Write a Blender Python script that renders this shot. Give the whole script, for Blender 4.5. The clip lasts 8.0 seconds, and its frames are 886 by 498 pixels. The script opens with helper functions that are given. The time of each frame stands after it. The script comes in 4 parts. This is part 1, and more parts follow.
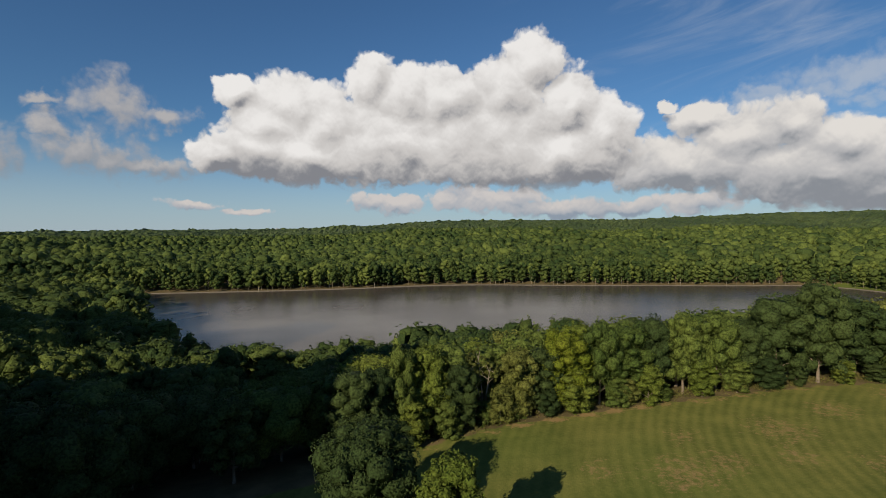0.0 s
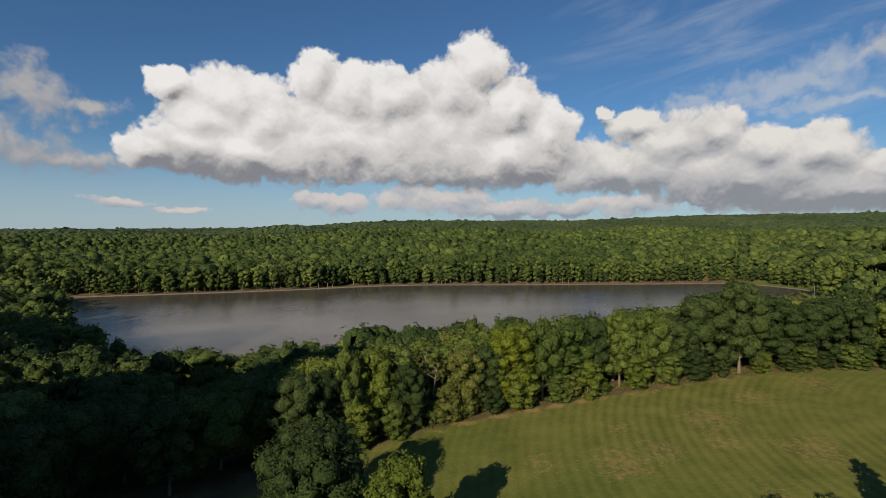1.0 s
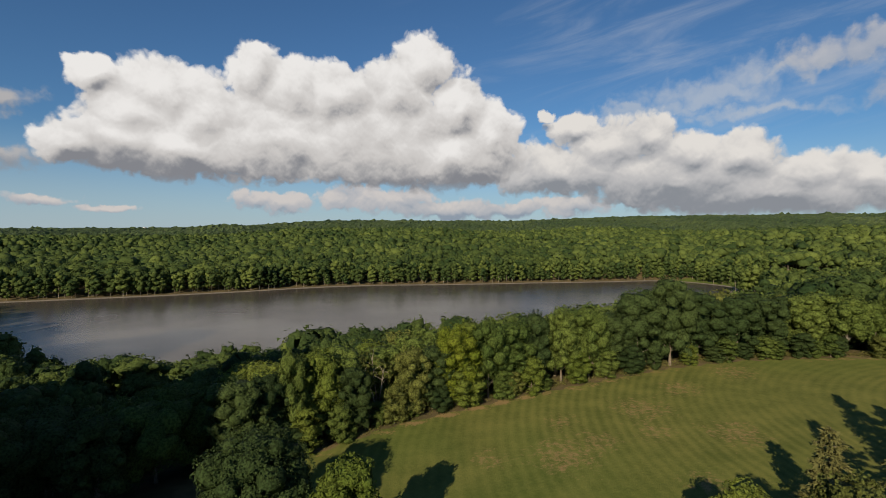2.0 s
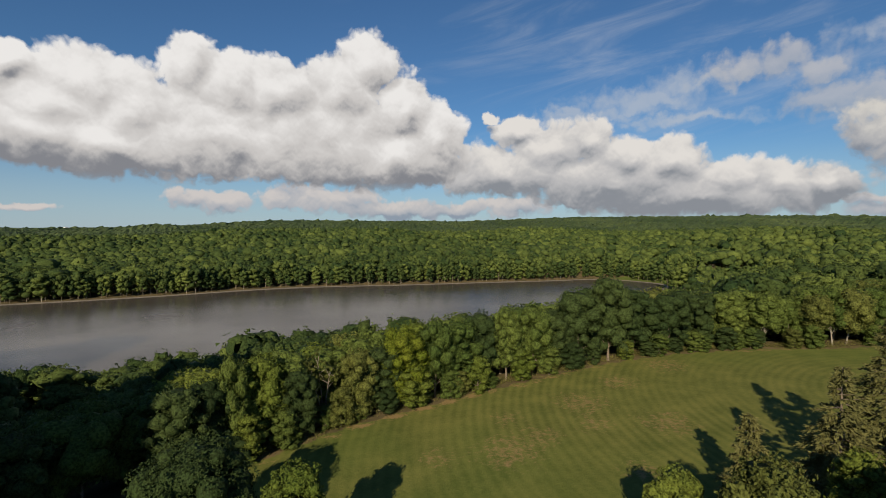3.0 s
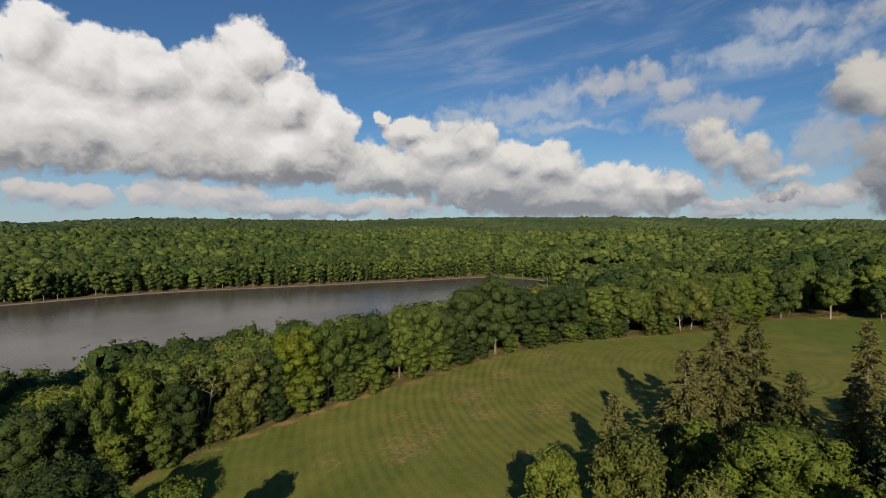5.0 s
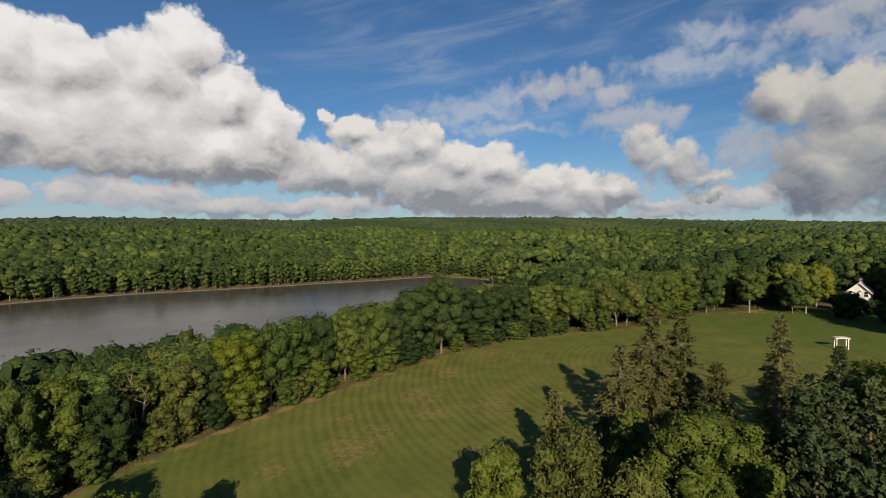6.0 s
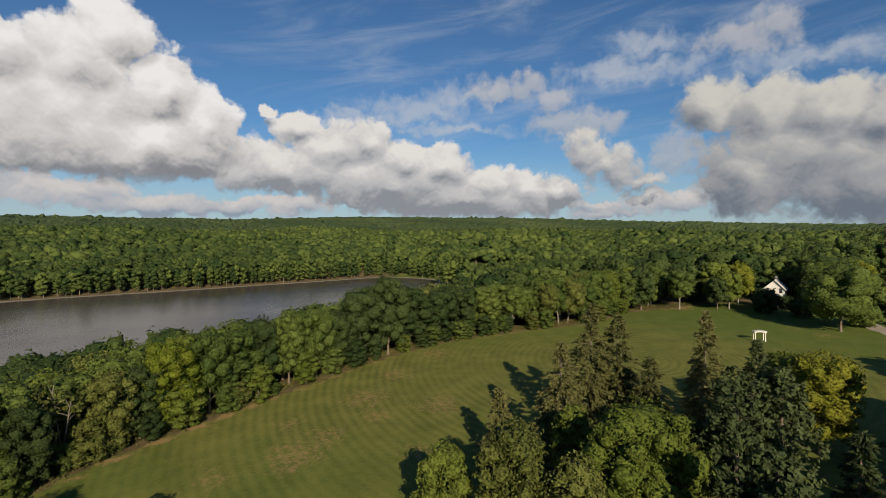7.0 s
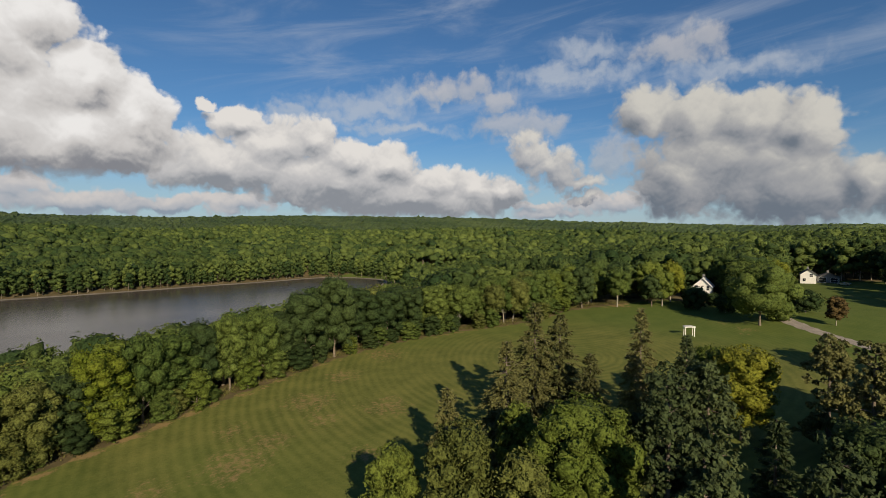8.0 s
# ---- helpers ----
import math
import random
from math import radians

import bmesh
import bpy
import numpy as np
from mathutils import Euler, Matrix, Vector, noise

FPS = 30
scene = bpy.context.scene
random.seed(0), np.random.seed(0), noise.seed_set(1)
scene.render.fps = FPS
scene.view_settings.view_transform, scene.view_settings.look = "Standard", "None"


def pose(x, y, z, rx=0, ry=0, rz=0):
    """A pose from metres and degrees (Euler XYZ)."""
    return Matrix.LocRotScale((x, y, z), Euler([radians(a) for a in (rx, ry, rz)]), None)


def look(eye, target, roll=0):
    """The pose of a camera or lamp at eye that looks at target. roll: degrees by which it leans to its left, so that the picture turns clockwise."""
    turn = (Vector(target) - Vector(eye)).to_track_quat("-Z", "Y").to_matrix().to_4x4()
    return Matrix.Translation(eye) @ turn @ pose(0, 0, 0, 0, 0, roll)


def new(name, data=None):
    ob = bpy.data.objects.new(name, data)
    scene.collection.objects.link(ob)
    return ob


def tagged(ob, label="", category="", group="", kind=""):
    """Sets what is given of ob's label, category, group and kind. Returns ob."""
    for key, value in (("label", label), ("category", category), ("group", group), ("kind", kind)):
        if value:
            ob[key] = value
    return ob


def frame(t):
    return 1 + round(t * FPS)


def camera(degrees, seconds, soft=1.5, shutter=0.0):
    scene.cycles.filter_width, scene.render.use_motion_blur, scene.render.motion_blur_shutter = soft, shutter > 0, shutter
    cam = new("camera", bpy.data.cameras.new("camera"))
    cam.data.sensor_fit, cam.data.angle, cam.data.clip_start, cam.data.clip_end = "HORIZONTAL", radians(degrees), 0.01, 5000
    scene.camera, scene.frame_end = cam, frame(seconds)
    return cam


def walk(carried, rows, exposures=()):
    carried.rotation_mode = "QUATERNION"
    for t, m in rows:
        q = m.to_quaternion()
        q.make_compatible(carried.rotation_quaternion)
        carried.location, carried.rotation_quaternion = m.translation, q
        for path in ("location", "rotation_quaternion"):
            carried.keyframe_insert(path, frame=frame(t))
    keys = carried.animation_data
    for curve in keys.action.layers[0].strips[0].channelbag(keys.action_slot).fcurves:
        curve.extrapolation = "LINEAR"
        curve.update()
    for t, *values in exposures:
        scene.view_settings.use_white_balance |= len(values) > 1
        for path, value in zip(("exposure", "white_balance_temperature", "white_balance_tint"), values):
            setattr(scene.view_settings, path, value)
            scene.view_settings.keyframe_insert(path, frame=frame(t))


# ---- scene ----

# ======== camera: a drone that hovers over a mown field and turns to its right ========
EYE = 32.0
cam = camera(83.6, 8.0, 0.8)
ROWS = [
    (0.0, 0.00, -0.00, 0.00, 0.00, -1.82, 0.29),
    (0.5, -0.08, -0.16, 0.05, -3.13, -1.81, 0.20),
    (1.0, -0.17, -0.31, 0.09, -6.23, -1.83, 0.09),
    (1.5, -0.30, -0.46, 0.14, -9.39, -1.85, 0.06),
    (3.0, -0.64, -0.84, 0.31, -18.77, -1.81, 0.05),
    (3.5, -0.77, -0.98, 0.36, -21.90, -1.81, 0.01),
    (4.0, -0.91, -1.16, 0.42, -25.01, -1.83, -0.05),
    (4.5, -1.07, -1.41, 0.48, -28.10, -1.86, -0.08),
    (6.0, -1.42, -2.14, 0.73, -37.41, -1.88, -0.01),
    (6.5, -1.53, -2.32, 0.84, -40.47, -1.89, -0.10),
    (7.0, -1.61, -2.43, 0.95, -43.55, -1.89, -0.14),
    (7.5, -1.73, -2.50, 1.07, -46.62, -1.92, -0.27),
    (8.0, -1.88, -2.54, 1.19, -49.68, -1.93, -0.34),
]
walk(cam, [(t, pose(x, y, EYE + z, 90 + pitch, roll, yaw)) for t, x, y, z, yaw, pitch, roll in ROWS])
scene.view_settings.exposure = 0.18

# ======== sun and sky ========
SUN_AZ, SUN_EL = 213.5, 25.0            # degrees clockwise from the first view, and above the horizon
sun_data = bpy.data.lights.new("sun", "SUN")
sun_data.energy, sun_data.angle, sun_data.color = 5.0, radians(0.5), (1.0, 0.83, 0.58)
sun = new("sun", sun_data)
sun_way = Vector((math.sin(radians(SUN_AZ)) * math.cos(radians(SUN_EL)), math.cos(radians(SUN_AZ)) * math.cos(radians(SUN_EL)), math.sin(radians(SUN_EL))))
sun.matrix_world = look(sun_way * 300, (0, 0, 0))


class Nodes:
    """Shortcuts for building a node tree."""

    def __init__(self, tree):
        self.tree = tree
        tree.nodes.clear()

    def add(self, kind):
        return self.tree.nodes.new(kind)

    def link(self, a, b):
        self.tree.links.new(a, b)

    def put(self, socket, value):
        if isinstance(value, bpy.types.NodeSocket):
            self.link(value, socket)
        else:
            socket.default_value = value

    def math(self, op, a, b=0.0, c=0.0, clamp=False):
        n = self.add("ShaderNodeMath")
        n.operation, n.use_clamp = op, clamp
        for s, v in zip(n.inputs, (a, b, c)):
            self.put(s, v)
        return n.outputs[0]

    def vec(self, x, y, z=0.0):
        n = self.add("ShaderNodeCombineXYZ")
        for s, v in zip(n.inputs, (x, y, z)):
            self.put(s, v)
        return n.outputs[0]

    def noise(self, vector, scale, detail=4.0, rough=0.55, dims="3D", distortion=0.0):
        n = self.add("ShaderNodeTexNoise")
        n.noise_dimensions = dims
        self.put(n.inputs["Vector"], vector)
        n.inputs["Scale"].default_value, n.inputs["Detail"].default_value, n.inputs["Roughness"].default_value = scale, detail, rough
        n.inputs["Distortion"].default_value = distortion
        return n.outputs["Fac"]

    def ramp(self, value, lo, hi, a=0.0, b=1.0, smooth=True):
        n = self.add("ShaderNodeMapRange")
        n.interpolation_type = "SMOOTHSTEP" if smooth else "LINEAR"
        for s, v in zip(n.inputs, (value, lo, hi, a, b)):
            self.put(s, v)
        return n.outputs[0]

    def mix(self, fac, a, b, blend="MIX"):
        n = self.add("ShaderNodeMix")
        n.data_type, n.blend_type = "RGBA", blend
        self.put(n.inputs[0], fac)
        self.put(n.inputs[6], a)
        self.put(n.inputs[7], b)
        return n.outputs[2]


def rgb(r, g, b):
    return (r, g, b, 1.0)


# Cumulus banks: direction, height and half sizes of their domes, in degrees
MAIN_CLOUD = [(10.1, 18.4, 3.6, 3.4), (7.5, 15.8, 4.8, 3.9), (14.4, 14.0, 3.3, 4.0), (18.0, 11.1, 3.5, 3.6), (-7.9, 16.9, 3.0, 2.8), (-4.5, 15.4, 4.9, 3.3), (0.7, 15.2, 5.3, 3.4), (-16.2, 13.6, 4.6, 3.3), (-19.6, 12.1, 4.0, 3.6), (-13.3, 11.7, 5.6, 4.4), (-6.8, 10.4, 13.2, 5.0), (-15.5, 8.6, 7.8, 3.3), (5.8, 10.7, 11.3, 5.7), (13.3, 8.8, 7.9, 3.9), (-22.5, 14.7, 2.1, 1.9), (-17.2, 14.0, 5.0, 2.8), (-24.5, 8.4, 2.8, 2.0), (-19.7, 9.3, 5.8, 3.4)]
EAST_BANK = [(24.4, 12.8, 1.2, 0.7), (27.6, 11.3, 3.3, 1.5), (31.0, 9.5, 4.7, 2.6), (35.2, 10.2, 2.6, 2.3), (39.4, 7.8, 3.7, 2.4), (43.6, 7.4, 3.7, 2.6), (38.1, 5.7, 10.1, 3.4), (49.0, 5.3, 4.3, 2.4), (52.9, 4.9, 3.5, 2.3), (56.7, 4.4, 2.3, 1.8), (25.5, 7.0, 7.7, 2.9), (46.7, 4.0, 12.8, 2.5)]
FAR_CLOUD = [(72.0, 12.7, 3.6, 2.7), (76.3, 11.6, 4.2, 3.1), (81.1, 11.1, 4.7, 2.7), (85.6, 9.9, 3.6, 3.2), (79.7, 7.3, 9.3, 4.7), (84.8, 4.5, 8.3, 4.0), (90.3, 4.8, 2.6, 2.5), (75.4, 5.5, 4.8, 4.4), (94.1, 3.6, 3.7, 2.8)]
PUFFS = [(59.7, 9.1, 2.6, 2.2), (62.5, 7.1, 3.3, 2.0), (65.0, 5.6, 2.9, 1.3), (66.1, 3.7, 2.2, 0.7)]
ARCH = [(48.9, 15.7, 3.1, 1.3), (52.4, 16.0, 3.3, 1.3), (55.9, 15.1, 2.5, 1.2), (57.3, 12.2, 3.2, 1.6), (60.3, 11.7, 2.6, 1.4), (68.5, 8.2, 2.1, 2.0), (74.1, 18.3, 4.0, 1.3), (77.3, 19.2, 1.8, 1.3)]
HIGH_VEIL = [(34.3, 12.6, 5.7, 0.8), (40.7, 13.9, 5.8, 1.2), (45.8, 15.2, 3.9, 1.2), (61.4, 16.8, 5.3, 1.1), (67.0, 16.6, 4.9, 0.9), (44.6, 11.5, 6.5, 0.6), (65.9, 19.1, 3.9, 1.1), (80.0, 16.1, 6.3, 1.2)]
LOW_BANK = [(-8.3, 3.6, 2.0, 0.7), (-5.2, 3.2, 2.4, 0.9), (0.5, 3.8, 2.1, 1.0), (3.5, 4.3, 3.4, 1.3), (7.9, 3.7, 3.2, 1.0), (13.2, 2.7, 5.7, 0.8), (19.4, 2.6, 5.8, 0.8), (26.5, 3.1, 4.1, 0.8), (60.3, 3.0, 2.8, 0.6), (-26.6, 3.1, 2.4, 0.5), (-21.7, 2.4, 2.3, 0.3), (61.3, 2.3, 3.5, 0.7), (67.8, 3.0, 3.8, 0.9), (73.4, 4.1, 2.4, 1.5)]
WISPS = [(-33.0, 12.5, 2.9, 2.1), (-29.0, 11.3, 2.5, 1.2), (-38.5, 10.0, 1.5, 1.0), (-36.8, 8.2, 2.2, 1.6), (-34.0, 7.4, 2.8, 1.5), (-31.0, 6.6, 4.3, 0.8), (-41.7, 6.9, 1.5, 2.0), (-38.8, 12.0, 1.7, 0.6)]

world = bpy.data.worlds.new("sky")
scene.world = world
world.use_nodes = True
w = Nodes(world.node_tree)
coords = w.add("ShaderNodeTexCoord").outputs["Generated"]
split = w.add("ShaderNodeSeparateXYZ")
w.link(coords, split.inputs[0])
az = w.math("MULTIPLY", w.math("ARCTAN2", split.outputs[0], split.outputs[1]), 180 / math.pi)
el = w.math("MULTIPLY", w.math("ARCSINE", split.outputs[2]), 180 / math.pi)
spot = w.vec(az, el)
sky = w.add("ShaderNodeTexSky")
sky.sky_type, sky.sun_disc = "NISHITA", False
sky.sun_elevation, sky.sun_rotation = radians(SUN_EL), radians(SUN_AZ)
sky.air_density, sky.dust_density, sky.ozone_density = 1.0, 0.2, 3.0
SKY = 0.061
blue = w.mix(1.0, sky.outputs[0], rgb(SKY * 0.60, SKY * 0.88, SKY * 1.10), "MULTIPLY")

# Relief of the clouds: turbulence, and puffs of four sizes
wide = w.noise(spot, 0.10, 3.0, 0.5, "2D")
grain = w.noise(spot, 0.5, 7.0, 0.55, "2D", 0.3)


def sky_group(name, build):
    """A node group from a place in the sky (degrees) to a value or a place; build(nodes, place) returns the result."""
    tree = bpy.data.node_groups.new(name, "ShaderNodeTree")
    tree.interface.new_socket("Place", in_out="INPUT", socket_type="NodeSocketVector")
    tree.interface.new_socket("Result", in_out="OUTPUT", socket_type="NodeSocketVector" if name.startswith("pull") else "NodeSocketFloat")
    g = Nodes(tree)
    result = build(g, g.add("NodeGroupInput").outputs[0])
    g.link(result, g.add("NodeGroupOutput").inputs[0])
    return tree


def use(g, tree, place):
    n_ = g.add("ShaderNodeGroup")
    n_.node_tree = tree
    g.link(place, n_.inputs[0])
    return n_.outputs[0]


def vector_math(g, op, a, b, c=None):
    n_ = g.add("ShaderNodeVectorMath")
    n_.operation = op
    for socket, value in zip(n_.inputs, (a, b, c)):
        if value is not None:
            g.put(socket, value)
    return n_.outputs["Value" if op == "LENGTH" else "Vector"]


def pull_by(amount):
    """The place in the sky, pulled about by turbulence."""
    def build(g, place):
        n_ = g.add("ShaderNodeTexNoise")
        n_.noise_dimensions = "2D"
        g.link(place, n_.inputs["Vector"])
        n_.inputs["Scale"].default_value, n_.inputs["Detail"].default_value, n_.inputs["Roughness"].default_value = 0.30, 7.0, 0.55
        off = vector_math(g, "SUBTRACT", n_.outputs["Color"], (0.5, 0.5, 0.5))
        pulled = vector_math(g, "MULTIPLY_ADD", off, (amount, amount, 0.0), place)
        return vector_math(g, "MULTIPLY", pulled, (1.0, 1.0, 0.0))
    return sky_group("pull", build)


PULL, PULL_FAR = pull_by(2.0), pull_by(4.2)


def puff_group(name, layers):
    def build(g, place):
        here = use(g, PULL, place)
        total = 0.0
        for scale, weight in layers:
            v = g.add("ShaderNodeTexVoronoi")
            v.voronoi_dimensions, v.feature = "2D", "SMOOTH_F1"
            g.link(here, v.inputs["Vector"])
            v.inputs["Scale"].default_value, v.inputs["Smoothness"].default_value = scale, 0.6
            total = g.math("ADD", total, g.math("MULTIPLY", g.math("SUBTRACT", 1.0, g.math("MULTIPLY", v.outputs["Distance"], v.outputs["Distance"])), weight))
        return total
    return sky_group(name, build)


LARGE, SMALL = puff_group("large_puffs", ((0.17, 0.6), (0.36, 0.4))), puff_group("small_puffs", ((0.8, 0.65), (1.9, 0.35)))
large, small = use(w, LARGE, spot), use(w, SMALL, spot)
billow = w.math("ADD", w.math("MULTIPLY", large, 0.5), w.math("MULTIPLY", small, 0.5))
bulge = w.math("SUBTRACT", large, use(w, LARGE, w.vec(az, w.math("ADD", el, 1.1))))
knobs = w.math("SUBTRACT", small, use(w, SMALL, w.vec(az, w.math("ADD", el, 0.28))))


def dome_group(shapes, pull):
    """How deep a place lies inside a bank: 1 at the middle of a dome, 0 at its rim."""
    def build(g, place):
        here = use(g, pull, place)
        value = None
        for a, e, ra, re in shapes:
            far_ = vector_math(g, "LENGTH", vector_math(g, "MULTIPLY_ADD", here, (1 / ra, 1 / re, 0.0), (-a / ra, -e / re, 0.0)), None)
            value = far_ if value is None else g.math("SMOOTH_MIN", value, far_, 0.10)
        return g.math("SUBTRACT", 1.0, value)
    return sky_group("domes", build)


def bank(under, shapes, base, top, soft, ragged, body, fill=0.0, lit=(0.50, 0.48, 0.46), mid=(0.30, 0.295, 0.295), shade=(0.125, 0.135, 0.15), cover=1.0, toward=None, flat=0.6, pull=None):
    """One bank of cloud laid over what lies behind it. toward: the way to the sun as seen on the bank."""
    group = dome_group(shapes, pull or PULL)
    rough_edge = w.math("ADD", w.math("SUBTRACT", billow, 0.70), w.math("MULTIPLY", w.math("SUBTRACT", grain, 0.5), 0.45))
    here = use(w, group, spot)
    d = w.math("ADD", w.math("ADD", here, fill), w.math("MULTIPLY", rough_edge, ragged))
    floor_cut = w.ramp(w.math("ADD", el, w.math("MULTIPLY", w.math("SUBTRACT", grain, 0.5), 2.0)), base - flat, base + flat)
    cover_ = w.math("MULTIPLY", w.math("MULTIPLY", w.ramp(d, -0.02, soft), floor_cut), cover)
    light = w.math("ADD", w.ramp(el, base, top, 0.16, 0.56), w.math("MULTIPLY", bulge, body))
    if toward:
        nearer = use(w, group, w.vec(w.math("ADD", az, toward[0]), w.math("ADD", el, toward[1])))
        light = w.math("ADD", light, w.math("MULTIPLY", w.math("SUBTRACT", here, nearer), toward[2]))
    light = w.math("ADD", light, w.math("MULTIPLY", w.math("SUBTRACT", wide, 0.5), 0.45))
    light = w.math("ADD", light, w.math("MULTIPLY", knobs, body * 0.30))
    light = w.math("ADD", light, w.math("MULTIPLY", w.math("SUBTRACT", grain, 0.5), 0.26))
    colour = w.mix(w.ramp(light, -0.05, 0.42), rgb(*shade), rgb(*mid))
    colour = w.mix(w.ramp(light, 0.30, 0.95), colour, rgb(*lit))
    return w.mix(cover_, under, colour)


# Thin high streaks
streak = w.noise(w.vec(w.math("ADD", w.math("MULTIPLY", az, 0.05), w.math("MULTIPLY", el, 0.04)), w.math("SUBTRACT", w.math("MULTIPLY", el, 0.30), w.math("MULTIPLY", az, 0.05))), 1.0, 6.0, 0.6, "2D", 0.4)
veil = w.math("MULTIPLY", w.ramp(streak, 0.42, 0.90, 0.0, 0.42), w.math("MULTIPLY", w.ramp(el, 7.0, 13.0), w.ramp(az, 2.0, 34.0)))
air = w.mix(veil, blue, rgb(0.44, 0.47, 0.52))
air = w.mix(w.ramp(el, 11.0, -1.0, 0.0, 0.70), air, rgb(0.36, 0.43, 0.50))
air = bank(air, HIGH_VEIL, 6.0, 14.0, 1.6, 2.0, 0.3, 0.42, (0.46, 0.48, 0.51), (0.42, 0.45, 0.49), (0.37, 0.41, 0.47), 0.62, pull=PULL_FAR)
air = bank(air, WISPS, 4.5, 12.0, 1.3, 1.9, 0.5, 0.40, (0.41, 0.39, 0.38), (0.30, 0.30, 0.315), (0.23, 0.25, 0.28), 0.90, (-0.6, 0.8, 0.5), pull=PULL_FAR)
air = bank(air, ARCH, 6.0, 16.0, 1.1, 1.7, 0.5, 0.34, (0.48, 0.46, 0.45), (0.40, 0.40, 0.41), (0.31, 0.33, 0.37), 0.66, (0.3, 0.9, 0.4), pull=PULL_FAR)
air = bank(air, LOW_BANK, 0.6, 4.0, 0.6, 2.2, 1.2, 0.22, (0.56, 0.51, 0.48), (0.38, 0.38, 0.405), (0.22, 0.26, 0.32), 0.9, (-0.2, 0.6, 0.35))
air = bank(air, FAR_CLOUD, -1.5, 14.5, 0.40, 0.95, 0.65, 0.04, (0.52, 0.50, 0.455), (0.28, 0.285, 0.30), (0.13, 0.155, 0.19), 1.0, (1.1, 1.0, 0.75))
air = bank(air, PUFFS, 1.6, 12.0, 0.6, 1.3, 0.8, 0.04, (0.58, 0.55, 0.50), (0.37, 0.365, 0.37), (0.20, 0.22, 0.26), 0.95, (0.3, 0.9, 0.5), pull=PULL_FAR)
air = bank(air, EAST_BANK, 1.7, 9.4, 0.30, 0.90, 0.85, 0.06, (0.66, 0.63, 0.595), (0.42, 0.415, 0.42), (0.22, 0.235, 0.26), 1.0, (0.1, 1.0, 0.8))
air = bank(air, MAIN_CLOUD, 4.7, 10.5, 0.22, 0.72, 0.75, 0.02, (0.73, 0.71, 0.69), (0.50, 0.48, 0.465), (0.20, 0.205, 0.225), 1.0, (-0.6, 1.1, 0.85), 1.3)
shine = w.add("ShaderNodeBackground")
w.link(air, shine.inputs[0])
w.link(shine.outputs[0], w.add("ShaderNodeOutputWorld").inputs[0])


# ======== materials ========
def material(name):
    m = bpy.data.materials.new(name)
    m.use_nodes = True
    return m, Nodes(m.node_tree)


def attribute(n, name):
    """A value stored on the mesh's corners."""
    a = n.add("ShaderNodeAttribute")
    a.attribute_name = name
    return a.outputs["Fac"]


def finish(n, surface):
    n.link(surface, n.add("ShaderNodeOutputMaterial").inputs[0])


def surface(n, colour, rough=0.8, bump=None, strength=0.3, distance=0.05, metal=0.0, spec=0.5):
    b = n.add("ShaderNodeBsdfPrincipled")
    n.put(b.inputs["Base Color"], colour)
    n.put(b.inputs["Roughness"], rough)
    b.inputs["Metallic"].default_value = metal
    b.inputs["Specular IOR Level"].default_value = spec
    if bump is not None:
        k = n.add("ShaderNodeBump")
        k.inputs["Strength"].default_value, k.inputs["Distance"].default_value = strength, distance
        n.link(bump, k.inputs["Height"])
        n.link(k.outputs[0], b.inputs["Normal"])
    return b


def plain(name, colour, rough=0.7, grain=8.0, amount=0.25, bump=0.2, metal=0.0):
    """A surface of one colour with blotches, grain and fine relief."""
    m, n = material(name)
    where = n.add("ShaderNodeTexCoord").outputs["Object"]
    fine = n.noise(where, grain, 6.0, 0.65)
    broad = n.noise(where, grain * 0.12, 3.0)
    dark = tuple(c * (1 - amount) for c in colour)
    light = tuple(min(1, c * (1 + amount)) for c in colour)
    tone = n.math("ADD", n.math("MULTIPLY", fine, 0.6), n.math("MULTIPLY", broad, 0.4))
    finish(n, surface(n, n.mix(n.ramp(tone, 0.3, 0.7), rgb(*dark), rgb(*light)), rough, fine, bump, 0.02, metal).outputs[0])
    return m


def foliage(name, dark, light, source="random", through_light=0.10, scale=3.0, gap_shade=0.42):
    """Leaves: the tone differs from tree to tree and from clump to clump; noise puts the shade between sprays into the
    colour.
    """
    m, n = material(name)
    where = n.add("ShaderNodeTexCoord").outputs["Object"]
    island = n.add("ShaderNodeNewGeometry").outputs["Random Per Island"]
    if source == "attribute":
        whole = attribute(n, "tone")
    else:
        whole = n.add("ShaderNodeObjectInfo").outputs["Random"]
    tone = n.math("ADD", n.math("MULTIPLY", whole, 0.76 if source == "attribute" else 0.68), n.math("MULTIPLY", island, 0.24 if source == "attribute" else 0.32))
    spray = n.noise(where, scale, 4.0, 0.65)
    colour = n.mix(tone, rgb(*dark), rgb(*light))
    # shade between sprays, painted into the colour by noise
    colour = n.mix(1.0, colour, n.mix(n.ramp(spray, 0.36, 0.60), rgb(gap_shade, gap_shade, gap_shade), rgb(1.22, 1.22, 1.22)), "MULTIPLY")
    b = surface(n, colour, 0.7, spray, 0.9, 0.9 / scale, spec=0.06)
    t = n.add("ShaderNodeBsdfTranslucent")
    n.link(n.mix(0.5, colour, rgb(light[0] * 1.3, light[1] * 1.3, light[2]), "MIX"), t.inputs[0])
    mix = n.add("ShaderNodeMixShader")
    mix.inputs[0].default_value = through_light
    n.link(b.outputs[0], mix.inputs[1])
    n.link(t.outputs[0], mix.inputs[2])
    finish(n, mix.outputs[0])
    return m


